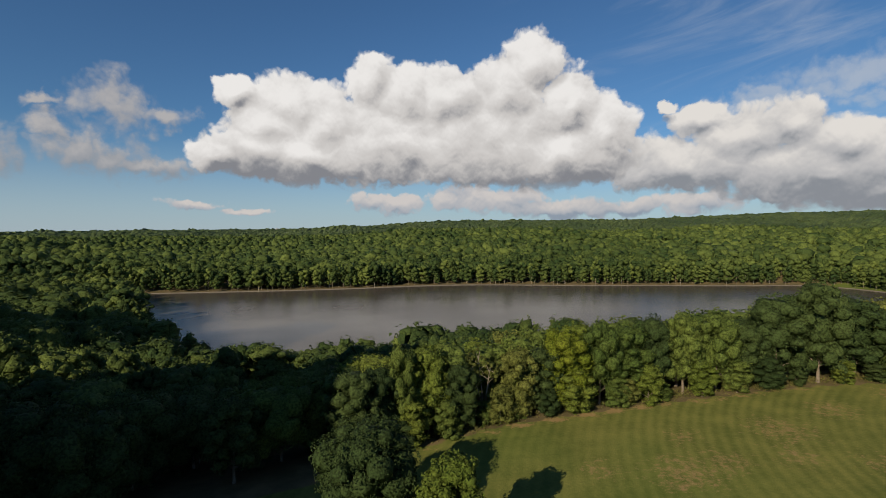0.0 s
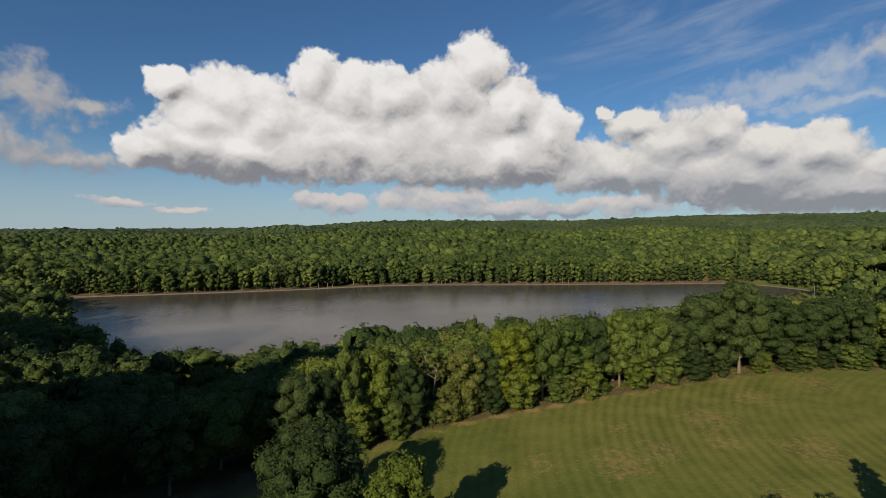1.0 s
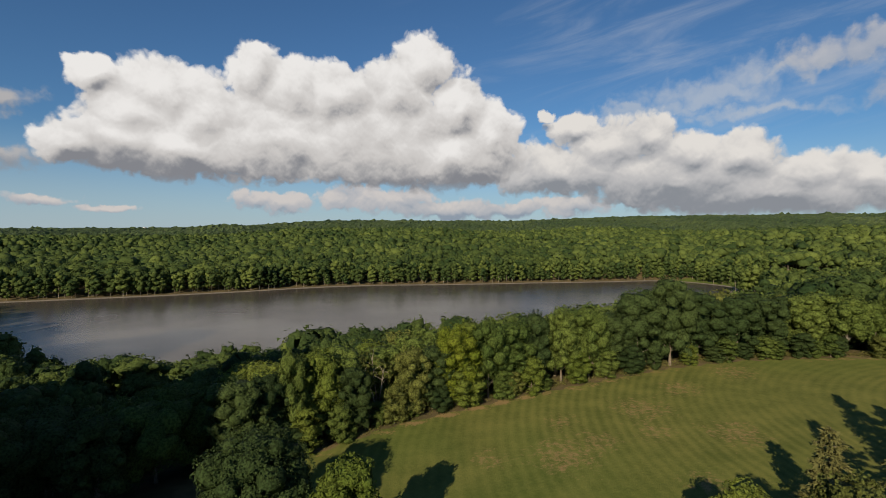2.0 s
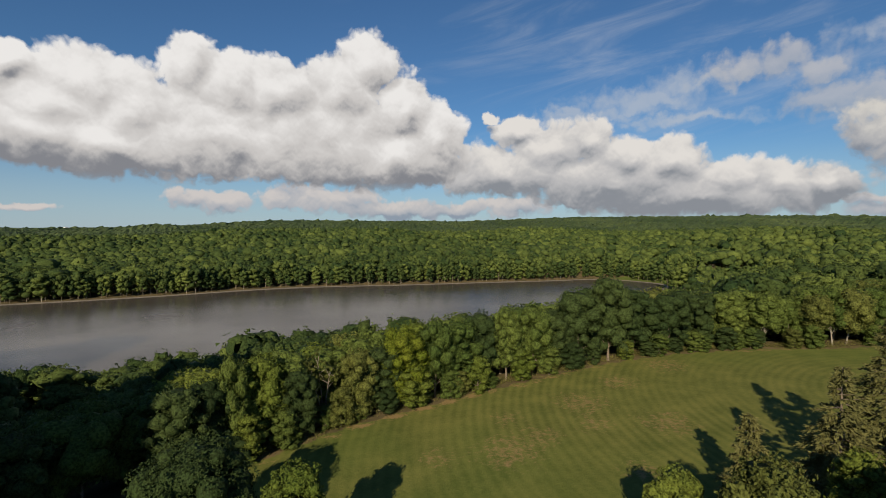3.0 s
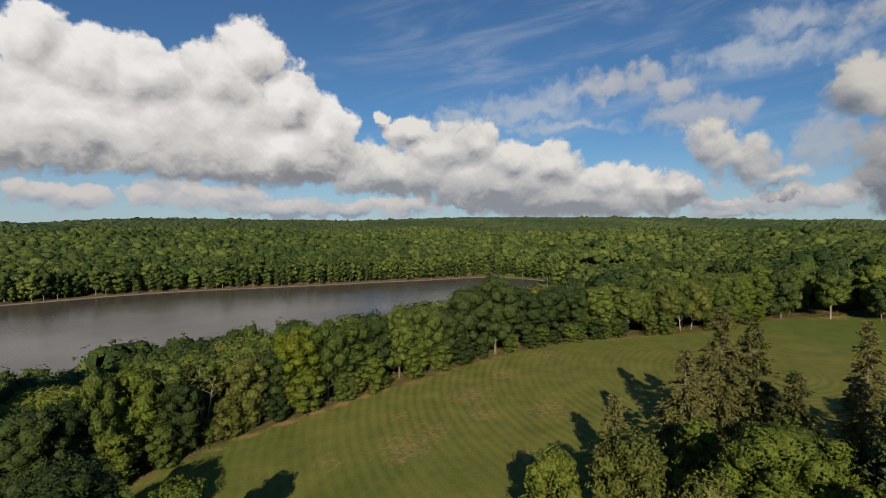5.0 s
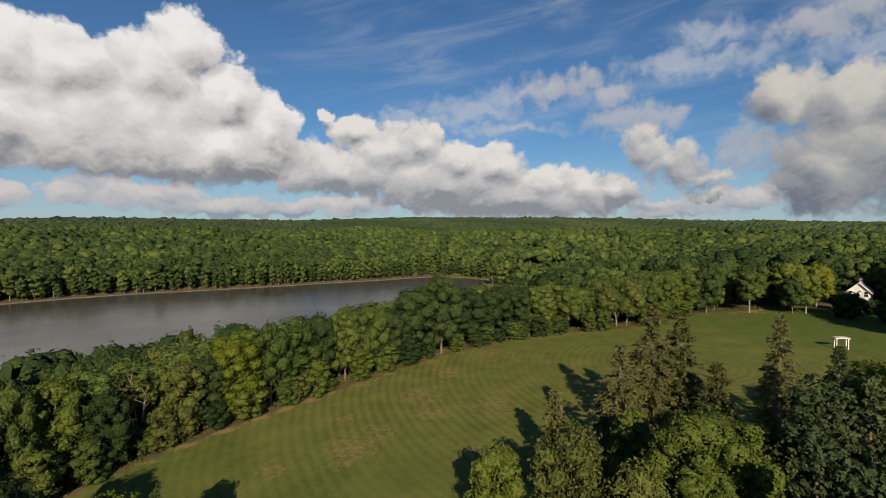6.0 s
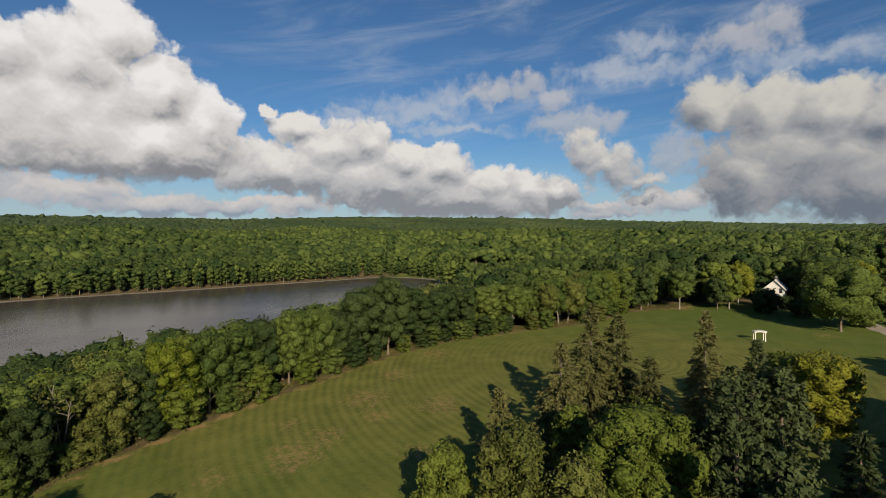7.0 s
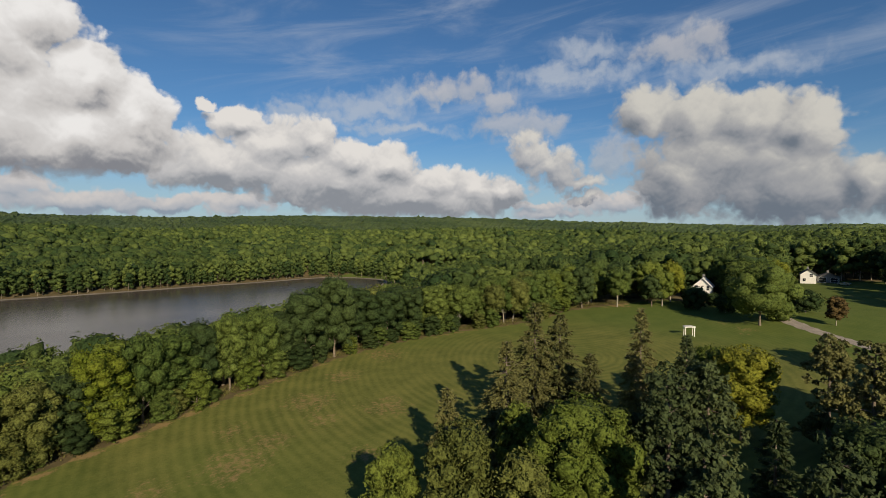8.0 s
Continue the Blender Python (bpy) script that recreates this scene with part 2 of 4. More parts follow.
LEAF_WOODS = foliage("leaf_woods", (0.026, 0.050, 0.018), (0.122, 0.160, 0.040), "attribute", scale=1.6, gap_shade=0.55)
# bluer than the nearer woods: haze of distance put into the leaf colour
LEAF_HAZE = foliage("leaf_haze_woods", (0.036, 0.063, 0.028), (0.122, 0.158, 0.056), "attribute", scale=0.25, gap_shade=0.7)
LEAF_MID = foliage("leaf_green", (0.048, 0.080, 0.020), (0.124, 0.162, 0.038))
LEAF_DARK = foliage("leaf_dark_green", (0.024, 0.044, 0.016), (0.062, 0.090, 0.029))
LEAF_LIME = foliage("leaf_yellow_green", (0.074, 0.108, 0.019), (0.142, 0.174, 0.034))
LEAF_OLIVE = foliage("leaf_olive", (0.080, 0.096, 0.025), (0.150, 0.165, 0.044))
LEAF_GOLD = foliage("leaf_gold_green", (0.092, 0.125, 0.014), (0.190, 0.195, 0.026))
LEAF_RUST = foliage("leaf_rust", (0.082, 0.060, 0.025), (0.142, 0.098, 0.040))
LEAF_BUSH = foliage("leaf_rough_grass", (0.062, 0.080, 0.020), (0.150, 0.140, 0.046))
NEEDLE = foliage("needle_spruce", (0.080, 0.087, 0.032), (0.175, 0.172, 0.064), through_light=0.12, gap_shade=0.85)
NEEDLE_BLUE = foliage("needle_pine", (0.034, 0.052, 0.022), (0.080, 0.104, 0.042), through_light=0.12, gap_shade=0.8)
BARK = plain("bark", (0.16, 0.13, 0.10), 0.9, 6.0, 0.45, 0.6)
BARK_WOODS = plain("bark_woods", (0.22, 0.19, 0.15), 0.9, 3.0, 0.5, 0.3)
BARK_PALE = plain("bark_pale", (0.27, 0.245, 0.21), 0.85, 6.0, 0.4, 0.4)


# ======== the lie of the land ========
LAKE_Z = -16.0
SHORE = [(-330, 370), (-263, 397), (-178, 408), (-88, 425), (-33, 446), (20, 456), (60, 453), (128, 444), (190, 443), (253, 436), (318, 438), (338, 415), (346, 372), (330, 352), (270, 312), (200, 252), (140, 214), (60, 188), (-20, 178), (-70, 172), (-112, 200), (-136, 238), (-172, 287), (-226, 362), (-262, 372)]



def rounded(points, times=2):
    """A closed outline with its corners cut."""
    for _ in range(times):
        out = []
        for (ax, ay), (bx, by) in zip(points, points[1:] + points[:1]):
            out += [(ax * 0.75 + bx * 0.25, ay * 0.75 + by * 0.25), (ax * 0.25 + bx * 0.75, ay * 0.25 + by * 0.75)]
        points = out
    return points


SHORE = rounded(SHORE)


def shore_distance(x, y):
    """Metres from the waterline: minus in the lake."""
    best = np.full(x.shape, 1e9)
    inside = np.zeros(x.shape, bool)
    for (ax, ay), (bx, by) in zip(SHORE, SHORE[1:] + SHORE[:1]):
        ex, ey = bx - ax, by - ay
        k = np.clip(((x - ax) * ex + (y - ay) * ey) / (ex * ex + ey * ey), 0, 1)
        best = np.minimum(best, np.hypot(x - ax - k * ex, y - ay - k * ey))
        if ay != by:
            cross = (ay > y) != (by > y)
            inside ^= cross & (x < ax + (y - ay) / (by - ay) * ex)
    return np.where(inside, -best, best)


def step(v, lo, hi):
    k = np.clip((v - lo) / (hi - lo), 0, 1)
    return k * k * (3 - 2 * k)


def waves(x, y, size, seed=0):
    """Smooth uneven ground, about -1 to 1."""
    rng = np.random.RandomState(seed)
    out = np.zeros_like(x)
    for i in range(7):
        a, p, s = rng.uniform(0, 6.3), rng.uniform(0, 6.3), size * rng.uniform(0.6, 1.6)
        out += np.sin((x * math.cos(a) + y * math.sin(a)) * 6.283 / s + p)
    return out / 3.5


RIDGE_AZ = [-180, -60, -42, -29, -21, -12, -8, -4, 0, 7, 14, 20, 25, 33, 41, 50, 57, 64, 75, 85, 92, 130, 180]
RIDGE_EL = [0.2, 0.3, 0.35, 0.5, 0.57, 0.68, 0.95, 1.25, 1.45, 1.47, 1.4, 1.4, 1.55, 1.82, 1.8, 1.75, 1.6, 1.35, 1.07, 0.75, 0.62, 0.4, 0.2]
FOOT_AZ = [-180, -70, -36, -25, 50, 62, 75, 92, 180]
FOOT_Z = [6, 4, -8, -14, -14, -9, 5, 15, 8]
TREE = 13.0
FAR = 2300.0


# the edge of the wood along the meadow, and of the lawns by the house
WOOD_EDGE = [(-90, 38), (-45, 48), (-22, 60), (-5, 71), (10, 78), (30, 82), (51, 85), (64, 86.5), (80, 86), (100, 80.5), (116, 72), (128, 68.5), (141, 68.5), (156, 61), (170, 55), (186, 46)]


def edge_y(x):
    return np.interp(x, [p[0] for p in WOOD_EDGE], [p[1] for p in WOOD_EDGE])


def land(x, y):
    """Height of the ground."""
    x, y = np.asarray(x, float), np.asarray(y, float)
    d = np.hypot(x, y)
    a = np.degrees(np.arctan2(x, y))
    field = 0.057 * (0.966 * x + 0.259 * y)
    field = np.where(field > 10, 10 + (field - 10) * 0.35, field)
    ridge = EYE + FAR * np.tan(np.radians(np.interp(a, RIDGE_AZ, RIDGE_EL))) - TREE
    foot = np.interp(a, FOOT_AZ, FOOT_Z)
    u = np.clip((d - 430) / (FAR - 430), 0, 1)
    hills = foot + (ridge - foot) * (0.55 * u ** 0.75 + 0.45 * step(u, 0, 1)) + (waves(x, y, 620, 3) * 12.0 + waves(x, y, 260, 7) * 3.0) * step(d, 470, 1000) * step(FAR - d, 100, 900)
    hills = np.where(d > FAR, hills - (d - FAR) * 0.035, hills)
    z = field + (hills - field) * step(d, 150 + 45 * step(a, 62, 76), 400)
    # the bank that drops from the back of the belt towards the lake
    z = z - (4.5 + 2.5 * step(x, 12, 36)) * step(y - edge_y(x), 5, 30) * step(x, -48, -26) * step(172 - x, 0, 25) * step(400 - d, 0, 150)
    # unseen wooded rises, added beside the meadow to shade the trees at left
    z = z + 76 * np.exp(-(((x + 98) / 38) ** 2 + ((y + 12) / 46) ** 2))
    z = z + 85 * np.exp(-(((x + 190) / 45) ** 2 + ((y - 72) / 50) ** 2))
    s = shore_distance(x, y)
    far_side = step(y, 330, 400)
    z = LAKE_Z + 0.35 + (z - LAKE_Z - 0.35) * step(s, 2, 100 - 55 * far_side)
    return np.where(s < 3, LAKE_Z + 0.35 * s / 3 - 1.2 * step(-s, 0, 12), z)


def land_at(x, y):
    return float(land(np.array([x]), np.array([y]))[0])


def mesh_of(name, verts, faces, mat, smooth=False, second=None, marks=None):
    """A mesh from arrays of corners and of faces that all have the same number of corners."""
    verts, faces = np.asarray(verts, np.float32), np.asarray(faces, np.int32)
    me = bpy.data.meshes.new(name)
    k = faces.shape[1]
    me.vertices.add(len(verts))
    me.vertices.foreach_set("co", verts.ravel())
    me.loops.add(faces.size)
    me.loops.foreach_set("vertex_index", faces.ravel())
    me.polygons.add(len(faces))
    me.polygons.foreach_set("loop_start", np.arange(0, faces.size, k, dtype=np.int32))
    me.polygons.foreach_set("use_smooth", np.full(len(faces), smooth))
    me.update(calc_edges=True)
    me.validate()
    me.materials.append(mat)
    if second:
        me.materials.append(second)
        me.polygons.foreach_set("material_index", np.asarray(marks, np.int32))
    return me


# ======== ground ========

GROUND, n = material("ground")
where = n.add("ShaderNodeTexCoord").outputs["Object"]
grass_attr = attribute(n, "meadow")
dry_attr = attribute(n, "dry")
place_ = n.add("ShaderNodeSeparateXYZ")
n.link(where, place_.inputs[0])
off_x, off_y = n.math("SUBTRACT", place_.outputs[0], 99.4), n.math("SUBTRACT", place_.outputs[1], 44.5)
swath_way = n.math("SQRT", n.math("ADD", n.math("MULTIPLY", off_x, off_x), n.math("MULTIPLY", off_y, off_y)))
lush_attr = attribute(n, "lush")
fine = n.noise(where, 2.2, 6.0, 0.7)
mid = n.noise(where, 0.22, 5.0, 0.6)
broad = n.noise(where, 0.035, 4.0, 0.55)
swath = n.math("SINE", n.math("MULTIPLY", n.math("ADD", swath_way, n.math("MULTIPLY", broad, 2.0)), 6.283 / 1.6))
swath = n.math("MULTIPLY", n.math("MULTIPLY", swath, 0.085), n.ramp(broad, 0.35, 0.6, 0.35, 1.0))
tone = n.math("ADD", n.math("ADD", n.math("MULTIPLY", mid, 0.7), n.math("MULTIPLY", fine, 0.45)), swath)
grass = n.mix(n.ramp(tone, 0.30, 0.85), rgb(0.080, 0.099, 0.021), rgb(0.170, 0.170, 0.044))
grass = n.mix(n.ramp(n.noise(where, 0.02, 3.0), 0.45, 0.62, 0.0, 0.40), grass, n.mix(tone, rgb(0.050, 0.090, 0.014), rgb(0.100, 0.145, 0.028)))
grass = n.mix(n.math("MULTIPLY", lush_attr, 0.65), grass, n.mix(tone, rgb(0.046, 0.084, 0.014), rgb(0.094, 0.134, 0.026)))
straw = n.mix(fine, rgb(0.22, 0.140, 0.065), rgb(0.34, 0.225, 0.115))
bare = n.math("MULTIPLY", n.ramp(n.math("ADD", n.math("MULTIPLY", dry_attr, 0.5), n.math("MULTIPLY", n.noise(where, 1.1, 6.0, 0.75), 0.75)), 0.60, 0.80), 0.75)
turf = n.mix(bare, grass, straw)
litter = n.mix(n.ramp(mid, 0.35, 0.65), rgb(0.085, 0.072, 0.036), rgb(0.150, 0.115, 0.060))
ground_colour = n.mix(n.ramp(n.math("ADD", grass_attr, n.math("MULTIPLY", n.math("SUBTRACT", fine, 0.5), 0.5)), 0.4, 0.6), litter, turf)
finish(n, surface(n, ground_colour, 0.95, fine, 0.6, 0.12, spec=0.15).outputs[0])

def ground_mesh():
    rings = np.concatenate([[0.5], np.linspace(3, 230, 92), np.linspace(233, 470, 80), np.geomspace(480, 4700, 60)])
    angles = np.radians(np.concatenate([np.linspace(-50, 100, 301), np.linspace(102, 308, 104)]))
    R, A = np.meshgrid(rings, angles, indexing="ij")
    x, y = R * np.sin(A), R * np.cos(A)
    z = land(x, y)
    rows, cols = R.shape
    i, j = np.meshgrid(np.arange(rows - 1), np.arange(cols), indexing="ij")
    jn = (j + 1) % cols
    quads = np.stack([i * cols + j, (i + 1) * cols + j, (i + 1) * cols + jn, i * cols + jn], -1).reshape(-1, 4)
    quads = quads[:, ::-1]
    me = mesh_of("ground", np.stack([x, y, z], -1).reshape(-1, 3), quads, GROUND, True)
    open_side = edge_y(x) - y
    meadow = step(open_side, -0.5, 1.5) * step(182 - x, 0, 6) * (x > -60)
    lawns = step(x, 140, 145) * step(24 - y, 0, 4) * step(y, -70, -66) * step(284 - x, 0, 4)
    marsh = step(1 - np.hypot((x - 365) / 125, (y - 340) / 100), 0, 0.2)
    clearing = step(1 - np.hypot((x - 740) / 60, (y - 1815) / 110), 0, 0.2)
    meadow = np.maximum(np.maximum(meadow, lawns), np.maximum(marsh, clearing))
    dry = np.exp(-((open_side - 1.2 - waves(x, y, 14, 21) * 0.8) / 1.5) ** 2) * (0.75 + 0.45 * waves(x, y, 30, 22)) * (x > -12) * (x < 170)
    for px, py, pr in ((20, 62, 5), (27, 57, 4), (36, 62, 6), (45, 62, 5), (60, 76, 7), (75, 80, 8), (42, 48, 5), (34, 70, 5), (30, 60, 9), (48, 70, 9), (55, 58, 8), (147, 20, 5), (142, 20, 3), (151, 27, 4), (158, 56, 5)):
        dry = np.maximum(dry, 0.62 * np.exp(-(((x - px) / pr) ** 2 + ((y - py) / pr) ** 2)))
    dry = np.maximum(dry, np.maximum(0.35 * marsh, 1.2 * clearing))
    lush = step(x, 118, 140)
    for key, value in (("meadow", meadow), ("dry", dry), ("lush", lush)):
        me.attributes.new(key, "FLOAT", "POINT").data.foreach_set("value", value.ravel().astype(np.float32))
    return tagged(new("ground", me), "mown green meadow, lawns and wooded hills to the horizon", "ground", kind="structure")


ground_mesh()

# ======== lake ========
WATER, n = material("water")
where = n.add("ShaderNodeTexCoord").outputs["Object"]
ripple = n.noise(where, 0.9, 4.0, 0.6)
gust = n.noise(where, 0.012, 3.0, 0.5)
b = surface(n, n.mix(gust, rgb(0.066, 0.058, 0.049), rgb(0.084, 0.073, 0.061)), n.ramp(gust, 0.30, 0.70, 0.18, 0.28), ripple, 0.02, 0.10, spec=0.36)
b.inputs["IOR"].default_value = 1.33
finish(n, b.outputs[0])
bm = bmesh.new()
ring = [bm.verts.new((x * 1.0, y * 1.0, LAKE_Z)) for x, y in SHORE]
centre = Vector((0, 320, LAKE_Z))
for v in ring:
    v.co += (v.co - centre).normalized() * 8
    v.co.z = LAKE_Z
bm.faces.new(ring)
bmesh.ops.triangulate(bm, faces=bm.faces[:])
bmesh.ops.recalc_face_normals(bm, faces=bm.faces[:])
me = bpy.data.meshes.new("lake")
bm.to_mesh(me)
bm.free()
me.materials.append(WATER)
tagged(new("lake", me), "grey-brown rippled lake below wooded shores", "lake", kind="structure")


BEACH = plain("shore_gravel", (0.17, 0.15, 0.12), 0.95, 1.2, 0.35, 0.4)


def shore_strip():
    """A narrow strip of dry mud and stones between the water and the trees."""
    rng = random.Random(4)
    verts, faces = [], []
    m = len(SHORE)
    for i, (x, y) in enumerate(SHORE):
        ax, ay = SHORE[i - 1]
        bx, by = SHORE[(i + 1) % m]
        out = Vector((ay - by, bx - ax)).normalized()
        wide_ = rng.uniform(1.6, 3.2)
        for off, z in ((-1.5, -0.35), (0.2, 0.16), (wide_, 0.55), (wide_ + 1.5, 0.2)):
            verts.append((x + out.x * off, y + out.y * off, LAKE_Z + z))
    for i in range(m):
        for k in range(3):
            a, b = i * 4 + k, ((i + 1) % m) * 4 + k
            faces.append((a, b, b + 1, a + 1))
    tagged(new("lake_shore", mesh_of("lake_shore", verts, faces, BEACH, True)), "narrow pale strip of dry shore round the lake", "shore", kind="structure")


shore_strip()


# ======== trees ========
def unit(v):
    return v / (np.linalg.norm(v, axis=-1, keepdims=True) + 1e-9)


def leaf_cards(rng, centres, normals, size, tri=False):
    """Small bent leaf clumps, facing along their normals."""
    k = len(centres)
    side = unit(np.cross(normals, unit(rng.normal(size=(k, 3)))))
    up = np.cross(normals, side)
    s = (size * rng.uniform(0.6, 1.35, k))[:, None]
    if tri:
        verts = np.stack([centres + side * s, centres - side * s * 0.6 + up * s * 0.8, centres - side * s * 0.5 - up * s * 0.85], 1)
        return verts.reshape(-1, 3), np.arange(3 * k).reshape(-1, 3)
    lift = normals * s * rng.uniform(-0.35, 0.1, k)[:, None]
    verts = np.stack([centres + side * s, centres + up * s * 0.62 + lift, centres - side * s, centres - up * s * 0.62 + lift], 1)
    i = np.arange(k)[:, None] * 4
    return verts.reshape(-1, 3), np.concatenate([i + [0, 1, 2], i + [0, 2, 3]], 1).reshape(-1, 3)


def crown_cloud(rng, lobes, count, size, tri=False, scatter=0.5, bunch=26):
    """Leaf clumps over a set of lobes (centre, radius): bunched, and dense on the outside of each."""
    lobes = np.asarray(lobes, float)
    weight = lobes[:, 3] ** 2
    middle = lobes[:, :3].mean(0) - [0, 0, 1.5]
    bunches = max(len(lobes), count // bunch)
    pick = rng.choice(len(lobes), bunches, p=weight / weight.sum())
    way = unit(rng.normal(size=(bunches, 3)) + unit(lobes[pick, :3] - middle) * 0.5 + [0, 0, 0.2])
    own = lobes[pick, 3]
    heart = lobes[pick, :3] + way * (own * rng.uniform(0.6, 1.0, bunches))[:, None] * [1, 1, 0.85]
    which = rng.randint(0, bunches, count)
    puff = unit(rng.normal(size=(count, 3)) + way[which] * 0.6 + [0, 0, 0.25])
    centres = heart[which] + puff * (own[which] * 0.34 * rng.uniform(0.4, 1.1, count))[:, None]
    normals = unit(puff + 0.35 * way[which] + 0.35 * unit(centres - middle) + scatter * rng.normal(size=(count, 3)))
    return leaf_cards(rng, centres, normals, size, tri)


def dome_lobes(rng, height, radius, low, count):
    """Large overlapping boughs that together make one full crown, round a core that closes it."""
    mid, half = height * (1 + low) / 2, height * (1 - low) / 2
    out = []
    for i in range(count):
        up = -0.9 + 1.8 * (i + rng.rand()) / count
        a = i * 2.4 + rng.uniform(-0.6, 0.6)
        own = radius * rng.uniform(0.22, 0.44) * (20 / count) ** 0.36
        flat = math.sqrt(max(0.0, 1 - max(0.0, up) ** 2 * 0.9)) * rng.uniform(0.66, 1.08) * (1 - 0.32 * max(0.0, 0.05 - up))
        out.append((math.cos(a) * flat * (radius - own * 0.9), math.sin(a) * flat * (radius - own * 0.9), mid + up * max(0.2, half - own * 0.85), own))
    out.append((0, 0, height - radius * 0.50, radius * 0.48))
    out.append((0, 0, mid, min(radius * 0.62, half * 0.8)))
    return out


def ball(level):
    bm = bmesh.new()
    bmesh.ops.create_icosphere(bm, subdivisions=level, radius=1.0)
    bm.verts.index_update()
    out = np.array([v.co[:] for v in bm.verts]), np.array([[v.index for v in f.verts] for f in bm.faces])
    bm.free()
    return out


BALLS = {level: ball(level) for level in (1, 2)}


def bough_shell(rng, lobes, level, lump=0.20, top_only=False):
    """Closed, lumpy masses of leaves, one for each bough; what lies deep inside a neighbour is left out."""
    lobes = np.asarray(lobes, float)
    bv, bf = BALLS[level]
    vs, fs, start = [], [], 0
    for j, (x, y, z, r) in enumerate(lobes):
        turn = np.linalg.qr(rng.normal(size=(3, 3)))[0]
        v = bv @ turn
        swell = np.zeros(len(v))
        for i in range(6):
            swell += np.sin(v @ (unit(rng.normal(size=3)) * rng.uniform(2.5, 4.0 + 1.6 * level)) + rng.uniform(0, 6.283))
        v = v * (r * (1 + lump * swell / 2.4))[:, None] * [1, 1, 0.84] + [x, y, z]
        f = bf if np.linalg.det(turn) > 0 else bf[:, ::-1]
        c = v[f].mean(1)
        keep_ = np.ones(len(f), bool)
        for k, o in enumerate(lobes):
            if k != j:
                keep_ &= np.linalg.norm((c - o[:3]) / [1, 1, 0.84], axis=1) > o[3] * 0.74
        if top_only:
            keep_ &= (c[:, 2] - z) > -0.45 * r
        f = f[keep_]
        if not len(f):
            continue
        used, f = np.unique(f, return_inverse=True)
        vs.append(v[used])
        fs.append(f.reshape(-1, 3) + start)
        start += len(used)
    return np.concatenate(vs), np.concatenate(fs)


def dome_cloud(rng, lobes, count, size, tri=False, relief=0.52, scatter=0.42):
    """Leaf clumps close together over the outside of the lobes, with knobbly relief."""
    lobes = np.asarray(lobes, float)
    weight = lobes[:, 3] ** 2
    span = lobes[:, 3].mean() * 2.2
    pick = rng.choice(len(lobes), count * 4, p=weight / weight.sum())
    way = unit(rng.normal(size=(count * 4, 3)) + [0, 0, 0.12])
    spot_ = lobes[pick, :3] + way * lobes[pick, 3][:, None]
    free = np.ones(len(spot_), bool)
    for j, lobe in enumerate(lobes):
        free &= (pick == j) | (np.linalg.norm(spot_ - lobe[:3], axis=1) > lobe[3] * 0.90)
    spot_, way = spot_[free][:int(count * 1.12)], way[free][:int(count * 1.12)]
    height_, slope = np.zeros(len(spot_)), np.zeros((len(spot_), 3))
    for i in range(10):
        k = unit(rng.normal(size=3)) * 6.283 / (span * rng.uniform(0.28, 0.75))
        phase = spot_ @ k + rng.uniform(0, 6.283)
        height_ += np.sin(phase)
        slope += np.cos(phase)[:, None] * k
    keep_ = rng.rand(len(spot_)) > np.clip(-0.45 - height_ / 3.2, 0, 0.8) * 1.4
    spot_, way, height_, slope = spot_[keep_], way[keep_], height_[keep_], slope[keep_]
    amount = relief * span / 4.5
    spot_ = spot_ + way * (amount * height_ / 3.2 + np.clip(rng.normal(size=len(spot_)), -1.5, 1.2) * amount * 0.22)[:, None]
    normals = unit(way - slope * amount * 0.22 + scatter * rng.normal(size=way.shape))
    return leaf_cards(rng, spot_, normals, size, tri)


def tube(verts, faces, points, radii, sides=7):
    """Adds a tapered limb along points."""
    points = [np.asarray(p, float) for p in points]
    base = len(verts)
    for i, p in enumerate(points):
        axis = unit(points[min(i + 1, len(points) - 1)] - points[max(i - 1, 0)])
        u = unit(np.cross(axis, [0.3, 0.9, 0.1]))
        v = np.cross(axis, u)
        for s in range(sides):
            t = 6.2832 * s / sides
            verts.append(p + radii[i] * (u * math.cos(t) + v * math.sin(t)))
    for i in range(len(points) - 1):
        for s in range(sides):
            a, b = base + i * sides + s, base + i * sides + (s + 1) % sides
            faces.append((a, b, b + sides, a + sides))


def trunk_mesh(rng, height, lobes, girth, mat, limbs=7):
    verts, faces = [], []
    bend = rng.normal(size=2) * 0.25
    spine = [(bend[0] * k * k, bend[1] * k * k, height * 0.60 * k) for k in (-0.06, 0.0, 0.08, 0.25, 0.5, 0.75, 1.0)]
    tube(verts, faces, spine, [girth * 1.5, girth * 1.35, girth * 1.05, girth * 0.9, girth * 0.65, girth * 0.4, girth * 0.12])
    for lobe in sorted(lobes, key=lambda l: l[2])[:limbs]:
        z0 = max(height * 0.16, lobe[2] * rng.uniform(0.45, 0.65))
        k = z0 / (height * 0.78)
        a = np.array([bend[0] * k * k, bend[1] * k * k, z0])
        b = np.array(lobe[:3])
        tube(verts, faces, [a, a + (b - a) * 0.5 + [0, 0, 0.15 * height * 0.2], b], [girth * 0.45, girth * 0.28, girth * 0.06], 5)
    return mesh_of("trunk", verts, faces, mat, True)


def part(name, me, parent, label=""):
    ob = new(name, me)
    ob.parent = parent
    return tagged(ob, label)


